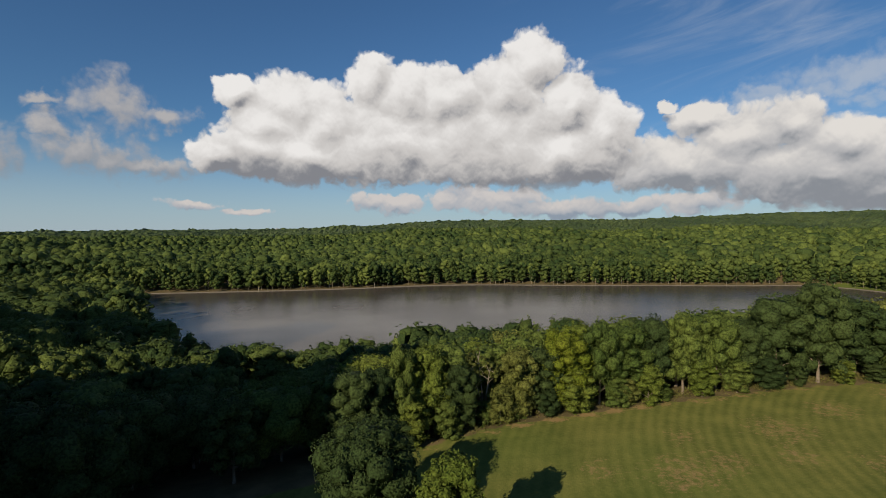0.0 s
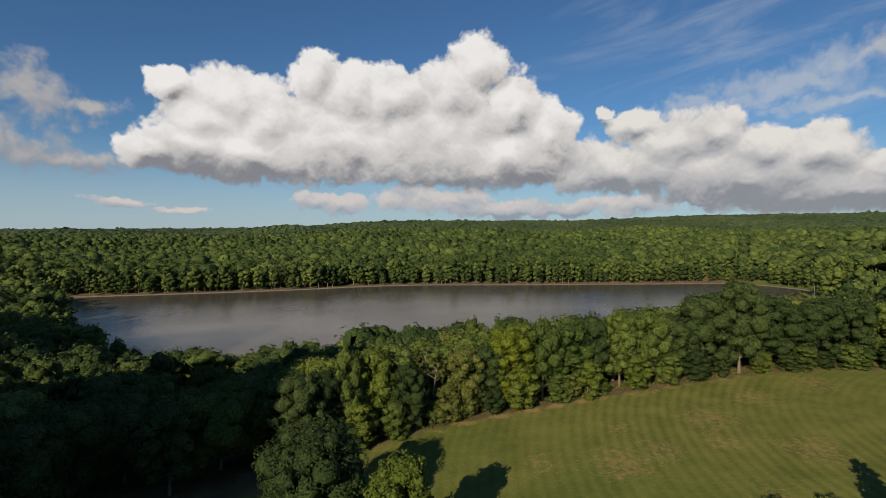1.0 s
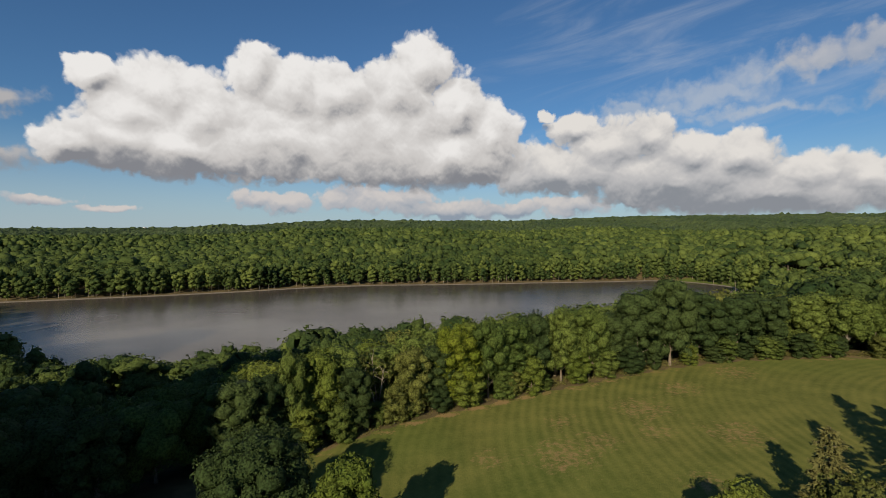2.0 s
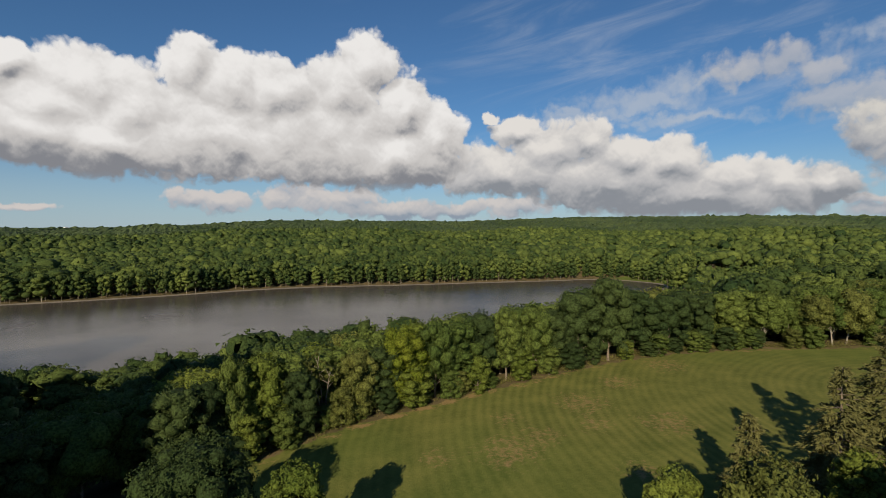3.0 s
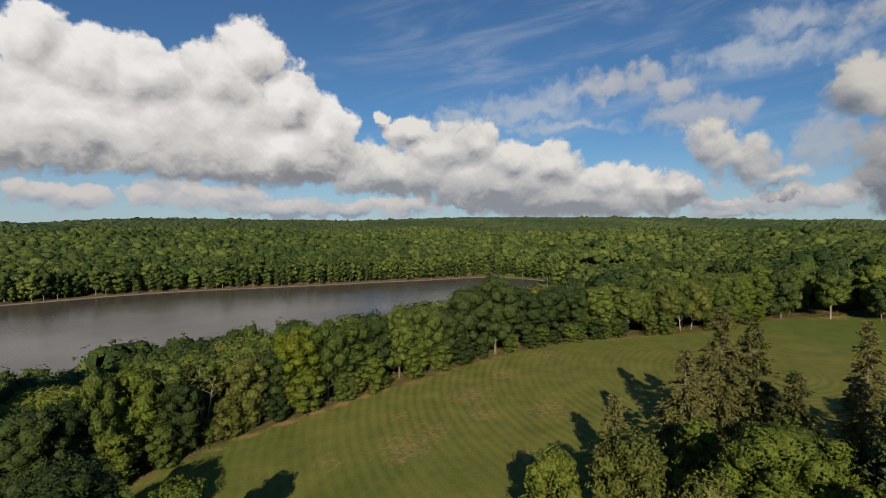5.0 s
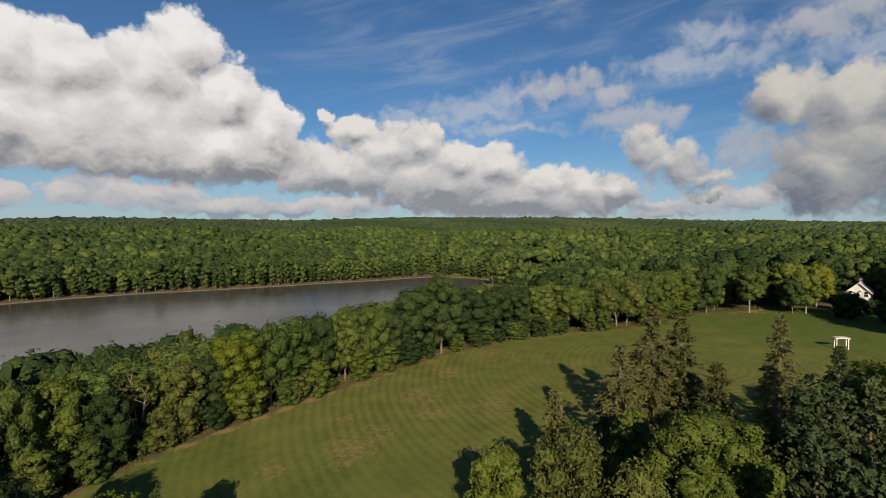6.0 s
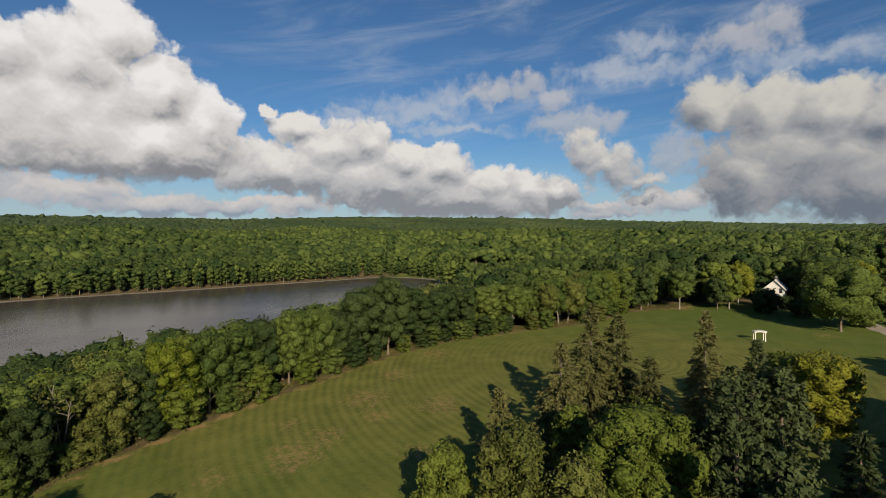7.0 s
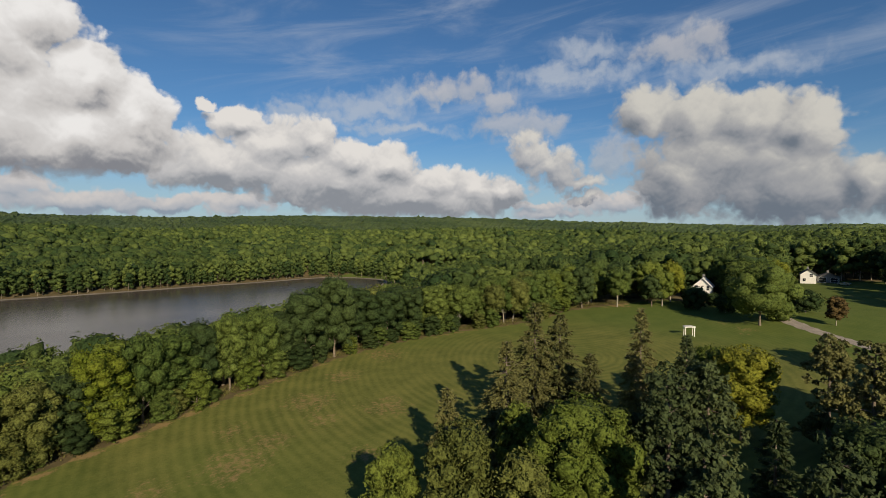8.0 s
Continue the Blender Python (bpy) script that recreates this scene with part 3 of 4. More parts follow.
def broadleaf(seed, height, radius, leaf, cards=3000, size=0.16, low=0.22, lobes=24, girth=None, bark=None, level=2):
    """Meshes of one broad-leaved tree: trunk and crown."""
    rng = np.random.RandomState(seed)
    shape = dome_lobes(rng, height, radius, low, lobes)
    v, f = bough_shell(rng, [(x, y, z, r * 0.86) for x, y, z, r in shape], level)
    lv, lf = dome_cloud(rng, shape, cards, size, relief=0.50, scatter=0.5)
    return trunk_mesh(rng, height, shape, girth or height * 0.018, bark or BARK), mesh_of("crown", np.concatenate([v, lv]), np.concatenate([f, lf + len(v)]), leaf, True)


def plant(meshes, name, x, y, turn, size, label, category="tree", group="", sink=0.15):
    root = new(name)
    root.empty_display_size = 0.5
    root.matrix_world = pose(x, y, land_at(x, y) - sink, 0, 0, turn) @ Matrix.Diagonal((*size, 1))
    tagged(root, label, category, group)
    part("trunk", meshes[0], root)
    part("crown", meshes[1], root)
    return root


def spruce(seed, height, radius, leaf, cards=6000, open_=0.0):
    """A conifer with whorls of drooping branches."""
    rng = np.random.RandomState(seed)
    verts, faces = [], []
    tube(verts, faces, [(0, 0, -0.4), (0, 0, height * 0.3), (0, 0, height * 0.7), (0, 0, height * 0.99)], [height * 0.016, height * 0.012, height * 0.007, 0.02])
    centres, normals = [], []
    whorls = int(height * 2.3)
    for i in range(whorls):
        k = (i + 0.5) / whorls
        z = height * (0.04 + 0.955 * k)
        reach = radius * ((1 - k) ** 0.88) * rng.uniform(0.8, 1.08) + 0.12
        for j in range(8):
            if rng.rand() < open_:
                continue
            a = rng.uniform(0, 6.283)
            out = np.array([math.cos(a), math.sin(a), 0])
            own = reach * rng.uniform(0.5, 1.25)
            rise = 0.30 if k > 0.8 else -0.34 + 0.25 * k
            foot = np.array([0, 0, z])
            if own > 0.8 and j < 5:
                tube(verts, faces, [foot, foot + out * own * 0.5 + [0, 0, rise * own * 0.3], foot + out * own + [0, 0, rise * own]], [0.05, 0.03, 0.01], 3)
            m = max(3, int(cards / (whorls * 9) * (0.25 + 1.7 * own / radius)))
            s = rng.uniform(0.15, 1.0, m) ** 0.7
            across = np.cross(out, [0, 0, 1])
            c = foot + out * (own * s)[:, None] + np.array([0, 0, 1]) * (rise * own * s * s)[:, None]
            c = c + across * (rng.normal(size=m) * 0.085 * own * (1.1 - s * 0.75))[:, None]
            long_ = unit(out * 0.8 + across * rng.normal(size=m)[:, None] * 0.5 + np.array([0, 0, 1]) * (rng.uniform(-1.1, 0.25, m))[:, None])
            flat = unit(np.cross(long_, rng.normal(size=(m, 3)) * 0.6 + [0, 0, 1]))
            size = rng.uniform(0.32, 0.70, m)[:, None]
            centres.append(np.stack([c, c + long_ * size * 0.5 + flat * size * 0.15, c + long_ * size, c + long_ * size * 0.5 - flat * size * 0.15], 1))
    v = np.concatenate(centres).reshape(-1, 3)
    quad = np.arange(len(v)).reshape(-1, 4)
    f = np.concatenate([quad[:, [0, 1, 2]], quad[:, [0, 2, 3]]], 0)
    return mesh_of("trunk", verts, faces, BARK, True), mesh_of("crown", v, f, leaf)


def pine(seed, height, radius, leaf, cards=6000):
    """A pine: bare lower stem, plates of needles on open branches."""
    rng = np.random.RandomState(seed)
    verts, faces = [], []
    tube(verts, faces, [(0, 0, -0.4), (0.05, 0, height * 0.3), (0.1, 0.08, height * 0.7), (0.05, 0.1, height * 0.97)], [height * 0.02, height * 0.016, height * 0.009, 0.03])
    lobes = []
    for i in range(60):
        k = rng.uniform(0.18, 1.0)
        a = rng.uniform(0, 6.283)
        own = radius * (1.08 - k) ** 0.5 * rng.uniform(0.45, 1.0)
        end = np.array([math.cos(a) * own, math.sin(a) * own, height * k])
        tube(verts, faces, [(0.08, 0.05, height * k - own * 0.15), end * [0.5, 0.5, 1], end], [0.07, 0.05, 0.02], 4)
        lobes.append((*end, radius * rng.uniform(0.22, 0.32)))
    v, f = crown_cloud(rng, lobes, cards, 0.22, False, 0.7, 14)
    return mesh_of("trunk", verts, faces, BARK, True), mesh_of("crown", v, f, leaf)


# ---- single trees near the meadow ----
NEAR_TREES = [
    # x, y, height, radius, leaf, kind
    (29.3, 29.9, 11.9, 3.1, "lime", "round"), (31.2, 23.2, 15.3, 3.9, "olive", "round"), (32.4, 18.0, 13.7, 2.8, "olive", "round"),
    (41.9, 17.1, 15.7, 5.6, "lime", "round"), (45.0, 26.1, 11.8, 2.7, "lime", "round"),
    (81.4, 14.1, 12.0, 4.4, "lime", "round"), (77.1, 9.7, 13.7, 5.0, "gold", "round"),
    (50.2, 31.1, 16.7, 5.6, "needle", "spruce"), (58.9, 32.1, 20.1, 6.6, "needle", "spruce"), (62.3, 30.0, 18.1, 6.2, "needle", "spruce"),
    (58.6, 23.8, 14.4, 4.8, "needle", "spruce"), (45.8, 37.0, 10.8, 3.4, "needle", "spruce"), (78.7, 24.2, 16.9, 4.0, "needle", "spruce"), (70.9, 15.5, 15.6, 3.6, "blue", "spruce"),
    (46.2, 10.8, 17.4, 4.7, "blue", "pine"), (49.0, 8.0, 17.8, 4.4, "blue", "pine"), (78.0, 0.2, 15.3, 3.6, "needle", "pine"), (70.0, -4.0, 18.1, 3.0, "needle", "pine"),
    (42.8, 2.1, 17.1, 4.4, "blue", "spruce"), (35.2, 5.4, 16.0, 3.4, "blue", "pine"), (38.0, -1.8, 17.1, 4.4, "blue", "pine"), (53.0, -3.8, 15.0, 4.4, "dark", "round"),
    (8.1, 29.5, 11.0, 4.0, "mid", "round"), (-7.8, 50.5, 12.8, 5.8, "dark", "round"), (0.6, 42.5, 12.4, 3.5, "lime", "round"), (-23.7, 71.1, 12.8, 8.4, "mid", "round"), (-36.5, 71.2, 12.3, 7.8, "dark", "round"),
    (-40.4, 63.2, 13.0, 7.2, "dark", "round"), (-39.2, 51.8, 13.9, 6.6, "dark", "round"), (-46.3, 53.4, 14.9, 7.0, "dark", "round"), (-27.5, 63.8, 11.9, 4.3, "dark", "round"),
]
LEAVES = {"lime": LEAF_LIME, "olive": LEAF_OLIVE, "mid": LEAF_MID, "gold": LEAF_GOLD, "dark": LEAF_DARK, "needle": NEEDLE, "blue": NEEDLE_BLUE, "rust": LEAF_RUST}
WORDS = {"lime": "fresh yellow-green", "olive": "olive-green", "mid": "full green", "gold": "gold-tinged green", "dark": "dark green", "needle": "brownish green", "blue": "blue-green", "rust": "rust-red"}
for i, (x, y, h, r, leaf, kind) in enumerate(NEAR_TREES):
    d = math.hypot(x, y)
    count = int(9000 * (r / 4.5) ** 1.6 * min(1.4, 50 / d))
    if kind == "round":
        meshes = broadleaf(40 + i, h, r, LEAVES[leaf], max(3200, min(7000, int(count * 0.8))), 0.16, 0.12, 40)
        plant(meshes, "deciduous_tree", x, y, i * 47, (1, 1, 1), WORDS[leaf] + " broad-leaved tree beside the mown meadow", "tree")
    elif kind == "spruce":
        meshes = spruce(40 + i, h, r, LEAVES[leaf], int(3400 * r))
        plant(meshes, "spruce_tree", x, y, i * 47, (1, 1, 1), WORDS[leaf] + " pointed spruce at the edge of the meadow", "tree")
    else:
        meshes = pine(40 + i, h, r, LEAVES[leaf], 9000)
        plant(meshes, "pine_tree", x, y, i * 47, (1, 1, 1), WORDS[leaf] + " tall pine in the clump by the meadow", "tree")

# ---- the belt of trees along the meadow ----
BELT = {}
for i, (leaf, h, r) in enumerate((("mid", 15, 4.8), ("dark", 15, 5.0), ("lime", 13.5, 4.0), ("olive", 13, 4.2), ("gold", 14, 4.2), ("mid", 14, 4.4), ("dark", 16, 5.4), ("mid", 13, 4.6))):
    made = broadleaf(200 + i, h, r, LEAVES[leaf], 4000, 0.18, 0.03 + 0.05 * (i % 3), 38, bark=BARK)
    BELT.setdefault(leaf, []).append((h, r, made))
    behind = broadleaf(230 + i, h, r, LEAVES[leaf], 1500, 0.24, 0.18, 26)
    BELT.setdefault(leaf + " back", []).append((h, r, behind))
    low_ = broadleaf(260 + i, h, r, LEAVES[leaf], 1300, 0.30, -0.06, 24)
    BELT.setdefault(leaf + " shrub", []).append((h, r, low_))


def belt_tree(leaf, x, y, h, r, turn, row=""):
    stock = BELT[leaf + row]
    h0, r0, made = stock[int(turn) % len(stock)]
    size = (1.04 * r / r0, 1.04 * r / r0, h / h0)
    if row == " shrub":
        plant(made, "shrub", x, y, turn, size, WORDS[leaf] + " leafy shrub at the foot of the belt", "shrub", "shrubs of the belt")
    else:
        plant(made, "deciduous_tree", x, y, turn, size, WORDS[leaf] + " tree in the belt along the meadow's edge", "tree", "trees of the belt")


# the first two trees take dark leaf: shade put into their colour
FRONT = [(-13, "dark", 13, 4.2), (-9.5, "dark", 14, 4.0), (-6.5, "mid", 14.5, 3.0), (-2.3, "lime", 14.5, 4.2), (2.5, "dark", 12, 3.6), (12, "olive", 11.5, 4.2), (16, "dark", 12.5, 3.8), (20.2, "gold", 15.2, 4.2), (26.5, "mid", 14, 4.0), (31.5, "mid", 14.5, 4.4), (37, "dark", 14, 4.2), (42, "mid", 14, 4.2), (48, "mid", 14.5, 4.8), (54, "dark", 13.5, 4.6), (60, "dark", 17.4, 5.8), (67, "dark", 18.2, 6.2), (75, "dark", 17.0, 5.8), (83, "dark", 13.2, 5.2), (90, "dark", 12.2, 5.0), (97, "mid", 12.0, 4.8), (109, "mid", 12.0, 3.6), (125, "mid", 12.5, 4.4), (131, "mid", 13, 4.8), (138, "lime", 12.5, 4.4), (145, "mid", 13, 4.8)]
SKIRT = [(-4.5, "lime", 7.0, 2.6), (0.5, "mid", 6.0, 2.4), (9.0, "olive", 6.5, 2.4), (21.5, "lime", 8.2, 3.3), (29, "mid", 5.5, 2.4), (34.5, "lime", 7.0, 2.6), (44.5, "lime", 6.5, 2.4), (51, "mid", 6.0, 2.6), (57, "dark", 6.0, 2.8), (70.5, "lime", 4.6, 1.9), (79, "mid", 5.0, 2.4), (87, "mid", 5.0, 2.2), (94, "dark", 5.5, 2.6), (99.5, "mid", 5.0, 2.4), (107, "olive", 4.6, 2.3), (111, "mid", 5.5, 2.4), (122.5, "mid", 5.0, 2.4), (128, "olive", 5.2, 2.5), (134.5, "mid", 5.0, 2.4), (141, "lime", 4.6, 2.4)]
rng = random.Random(5)
for x, leaf, h, r in FRONT:
    belt_tree(leaf, x, float(edge_y(np.array([x]))[0]) + 2.4 + rng.uniform(-1.0, 1.8), h * rng.uniform(0.90, 1.06), r * rng.uniform(0.84, 1.04), rng.randrange(360))
for x, leaf, h, r in SKIRT:
    belt_tree(leaf, x, float(edge_y(np.array([x]))[0]) + 0.3, h, r, rng.randrange(360), " shrub")
x = -11.0
while x < 102:
    belt_tree(rng.choice(("mid", "dark", "lime", "mid", "olive", "dark")), x, float(edge_y(np.array([x]))[0]) + rng.uniform(0.2, 1.6), rng.uniform(2.2, 5.6), rng.uniform(1.4, 2.5), rng.randrange(360), " shrub")
    x += rng.uniform(3.0, 8.5)
for row, (back, gap) in enumerate(((8.5, 6.2), (15.5, 6.6))):
    x = -16.0 + row * 2
    while x < 152:
        y = float(edge_y(np.array([x]))[0]) + back + rng.uniform(-1.6, 1.6)
        h = rng.uniform(11.5, 14.5)
        belt_tree(rng.choice(("mid", "mid", "dark", "mid", "lime", "olive")), x + rng.uniform(-1, 1), y, h, rng.uniform(4.2, 5.4), rng.randrange(360), " back")
        x += gap * rng.uniform(0.8, 1.2)


def bramble_edge():
    """Rough grass, ferns and low scrub along the foot of the belt."""
    rng = np.random.RandomState(77)
    count = 14000
    x = rng.uniform(-14, 170, count)
    back = rng.normal(size=count) * 0.9 + 1.9 + waves(x, x * 0, 9, 31) * 0.8
    y = edge_y(x) + back
    z = land(x, y) + rng.uniform(0.0, 0.55, count) * (0.6 + 0.5 * np.clip(back, 0, 2))
    normals = unit(np.stack([rng.normal(size=count), rng.normal(size=count) - 0.8, rng.uniform(0.3, 1.4, count)], 1))
    v, f = leaf_cards(rng, np.stack([x, y, z], 1), normals, 0.13)
    tagged(new("scrub_edge", mesh_of("scrub_edge", v, f, LEAF_BUSH)), "dry grass and low scrub at the foot of the belt", "scrub", kind="stuff")


bramble_edge()


# ---- woods that nobody could count ----
def template(seed, count, size, low=0.1, lobes=15, spread=5.4, level=1, top_only=False):
    """A tree of height 1 as bare arrays: corners, faces, and which faces are stem."""
    rng = np.random.RandomState(seed)
    shape = dome_lobes(rng, 15.0, spread, low, lobes)
    v, f = bough_shell(rng, [(x, y, z, r * 0.90) for x, y, z, r in shape], level, 0.26, top_only)
    lv, lf = dome_cloud(rng, shape, count, size, True, 0.45, 0.45)
    f, v = np.concatenate([f, lf + len(v)]), np.concatenate([v, lv])
    stem, quads = [], []
    tube(stem, quads, [(0, 0, -1.5), (0, 0, 6)], [0.22, 0.14], 3)
    tris = [t for a, b, c, d in quads for t in ((a, b, c), (a, c, d))]
    return (np.concatenate([v, np.array(stem)]) / 15.0).astype(np.float32), np.concatenate([f, np.array(tris) + len(v)]), np.concatenate([np.zeros(len(f), int), np.ones(len(tris), int)])


def woods(name, places, templates, label, mat=None, vary=0.27):
    """One mesh of many trees. places: x, y, height, width factor."""
    places = np.asarray(places)
    rng = np.random.RandomState(len(places))
    vs, fs, ts, ms, start = [], [], [], [], 0
    which = rng.randint(0, len(templates), len(places))
    patch = waves(places[:, 0], places[:, 1], 150, 9) * 0.22 + waves(places[:, 0], places[:, 1], 45, 12) * 0.14 + 0.38
    patch = patch + 0.22 * step(places[:, 0], 230, 330) * step(900 - places[:, 0], 0, 200)
    tone = np.clip(patch + rng.normal(size=len(places)) * vary, 0, 1.3)
    tone = np.where((rng.rand(len(places)) < 0.14) & (places[:, 1] > 120), tone * 0.15, tone)
    turn = rng.uniform(0, 6.283, len(places))
    z = land(places[:, 0], places[:, 1]) - 0.3
    for k, (tv, tf, tm) in enumerate(templates):
        ids = np.where(which == k)[0]
        if not len(ids):
            continue
        c, s = np.cos(turn[ids])[:, None], np.sin(turn[ids])[:, None]
        h, g = places[ids, 2][:, None], (places[ids, 2] * places[ids, 3])[:, None]
        x = (tv[None, :, 0] * c - tv[None, :, 1] * s) * g + places[ids, 0][:, None]
        y = (tv[None, :, 0] * s + tv[None, :, 1] * c) * g + places[ids, 1][:, None]
        zz = tv[None, :, 2] * h + z[ids][:, None]
        vs.append(np.stack([x, y, zz], -1).reshape(-1, 3))
        fs.append((tf[None] + (np.arange(len(ids)) * len(tv))[:, None, None] + start).reshape(-1, 3))
        ts.append(np.repeat(tone[ids], len(tv)))
        ms.append(np.tile(tm, len(ids)))
        start += len(ids) * len(tv)
    me = mesh_of(name, np.concatenate(vs), np.concatenate(fs), mat or LEAF_WOODS, True, BARK_WOODS, np.concatenate(ms))
    me.attributes.new("tone", "FLOAT", "POINT").data.foreach_set("value", np.concatenate(ts).astype(np.float32))
    return tagged(new(name, me), label, "woods", kind="stuff")


def scatter(x0, x1, y0, y1, gap, keep, seed):
    """Jittered grid of tree places, where keep(x, y) holds."""
    rng = np.random.RandomState(seed)
    gx, gy = np.meshgrid(np.arange(x0, x1, gap), np.arange(y0, y1, gap))
    x = gx.ravel() + rng.uniform(-0.48, 0.48, gx.size) * gap
    y = gy.ravel() + rng.uniform(-0.48, 0.48, gx.size) * gap
    ok = keep(x, y)
    x, y = x[ok], y[ok]
    return np.stack([x, y, np.clip(13.2 + rng.normal(size=len(x)) * 2.6, 7.5, 19), rng.uniform(0.68, 1.30, len(x))], 1)


def angle(x, y):
    return np.degrees(np.arctan2(x, y))


def wooded(x, y):
    """Open ground, the lake and the lawns stay free of woods."""
    s = shore_distance(x, y)
    lawn = (y < edge_y(x) + 24) & (x > -14) & (x < 152)
    lawn |= (y < edge_y(x) + 3) & (x >= 152) & (x < 182)
    lawn |= (x > 150) & (x < 282) & (y < 22) & (y > -70)
    lawn |= np.hypot(x - 188, y - 40) < 13
    left = (x <= -14) & (y < edge_y(x) + 14) & (x > -62)
    marsh = np.hypot((x - 385) / 60, (y - 350) / 34) < 1
    marsh |= (angle(x, y) > 38) & (angle(x, y) < 45.5) & (np.hypot(x, y) > 205) & (np.hypot(x, y) < 455)
    clearing = np.hypot((x - 740) / 60, (y - 1815) / 110) < 1
    return (s > 5) & ~lawn & ~left & ~marsh & ~clearing


def near_keep(x, y):
    d, a = np.hypot(x, y), angle(x, y)
    return wooded(x, y) & (d < 260) & (a > -52) & (a < 100)


def mid_keep(x, y):
    d, a = np.hypot(x, y), angle(x, y)
    return wooded(x, y) & (d >= 260) & (d < 560) & (a > -46) & (a < 98)


def far_keep(x, y):
    d, a = np.hypot(x, y), angle(x, y)
    return wooded(x, y) & (d >= 560) & (d < 1150) & (a > -45) & (a < 96)


def rim(places):
    """True for trees that stand at the open side of a wood: by the water, the meadow or the lawns."""
    x, y = places[:, 0], places[:, 1]
    inland = np.full(len(places), 1e9)
    for k in range(8):
        px, py = x + 15 * math.cos(k * 0.785), y + 15 * math.sin(k * 0.785)
        inland = np.minimum(inland, np.where(wooded(px, py), 1e9, 0))
    return inland < 1


NEAREST = [template(90 + i, 1300, 0.22, 0.12, 24, 5.6, 2) for i in range(4)]
CLOSE = [template(80 + i, 600, 0.30, 0.12, 22, 5.8, 1) for i in range(5)]
FULL_NEAR = [template(i, 320, 0.42, 0.05, 16, 5.8, 1) for i in range(5)]
TOP_NEAR = [template(10 + i, 170, 0.48, 0.42, 10, 6.4, 1, True) for i in range(5)]
FULL_SHORE = [template(20 + i, 130, 0.42, 0.08, 9, 3.7) for i in range(6)]
TOP_SHORE = [template(30 + i, 60, 0.55, 0.50, 5, 5.6, 1, True) for i in range(6)]
TOP_HILL = [template(40 + i, 12, 0.80, 0.62, 2, 6.4, 1, True) for i in range(8)]
near_places = scatter(-220, 262, -60, 262, 6.6, near_keep, 1)
dip = step(-8 - near_places[:, 0], 0, 20) * step(near_places[:, 0], -105, -85) * step(185 - near_places[:, 1], 0, 20)
near_places[:, 2] *= 1 - 0.25 * dip
close = np.hypot(near_places[:, 0], near_places[:, 1]) < 150
nearest = np.hypot(near_places[:, 0], near_places[:, 1]) < 108
woods("near_woods", near_places[nearest], NEAREST, "dark broad-leaved trees beyond the meadow's corner")
woods("near_woods", near_places[close & ~nearest], CLOSE, "dark and green broad-leaved trees behind the belt")
near_places = near_places[~close]
open_ = rim(near_places)
woods("near_woods", near_places[open_], FULL_NEAR, "sunlit green trees at the rim of the broad-leaved woods")
woods("near_woods", near_places[~open_], TOP_NEAR, "dense green broad-leaved woods on the slope to the lake")
shore_places = scatter(-420, 562, -120, 562, 5.7, mid_keep, 2)
open_ = rim(shore_places)
shore_places[open_, 2] *= 1.25
woods("shore_woods", shore_places[open_], FULL_SHORE, "green trees in a row along the lake shore", vary=0.40)
woods("shore_woods", shore_places[~open_], TOP_SHORE, "green mixed woods round the lake")
woods("hill_woods", scatter(-820, 1152, -160, 1152, 8.2, far_keep, 3), TOP_HILL, "green woods on the hillside beyond the lake")
# unseen woods on the added rises, there to lengthen their shade
woods("rise_woods", scatter(-270, -30, -130, 150, 7.0, lambda x, y: (np.exp(-(((x + 98) / 38) ** 2 + ((y + 12) / 46) ** 2)) + np.exp(-(((x + 190) / 45) ** 2 + ((y - 72) / 50) ** 2)) > 0.06) & (angle(x, y) < -52), 4), [template(60 + i, 30, 0.8, 0.1, 6, 5.8) for i in range(3)], "unseen woods on added rises that shade the trees at left")


# out of view: trees added so that the near clump lies in shade
woods("clump_woods", scatter(18, 120, -70, -4, 6.2, lambda x, y: (angle(x, y) > 97) & (np.hypot(x, y) > 30) & (y < -4), 6), [template(70 + i, 120, 0.5, 0.1, 9, 5.8) for i in range(3)], "unseen trees added behind the clump to keep it in shade")

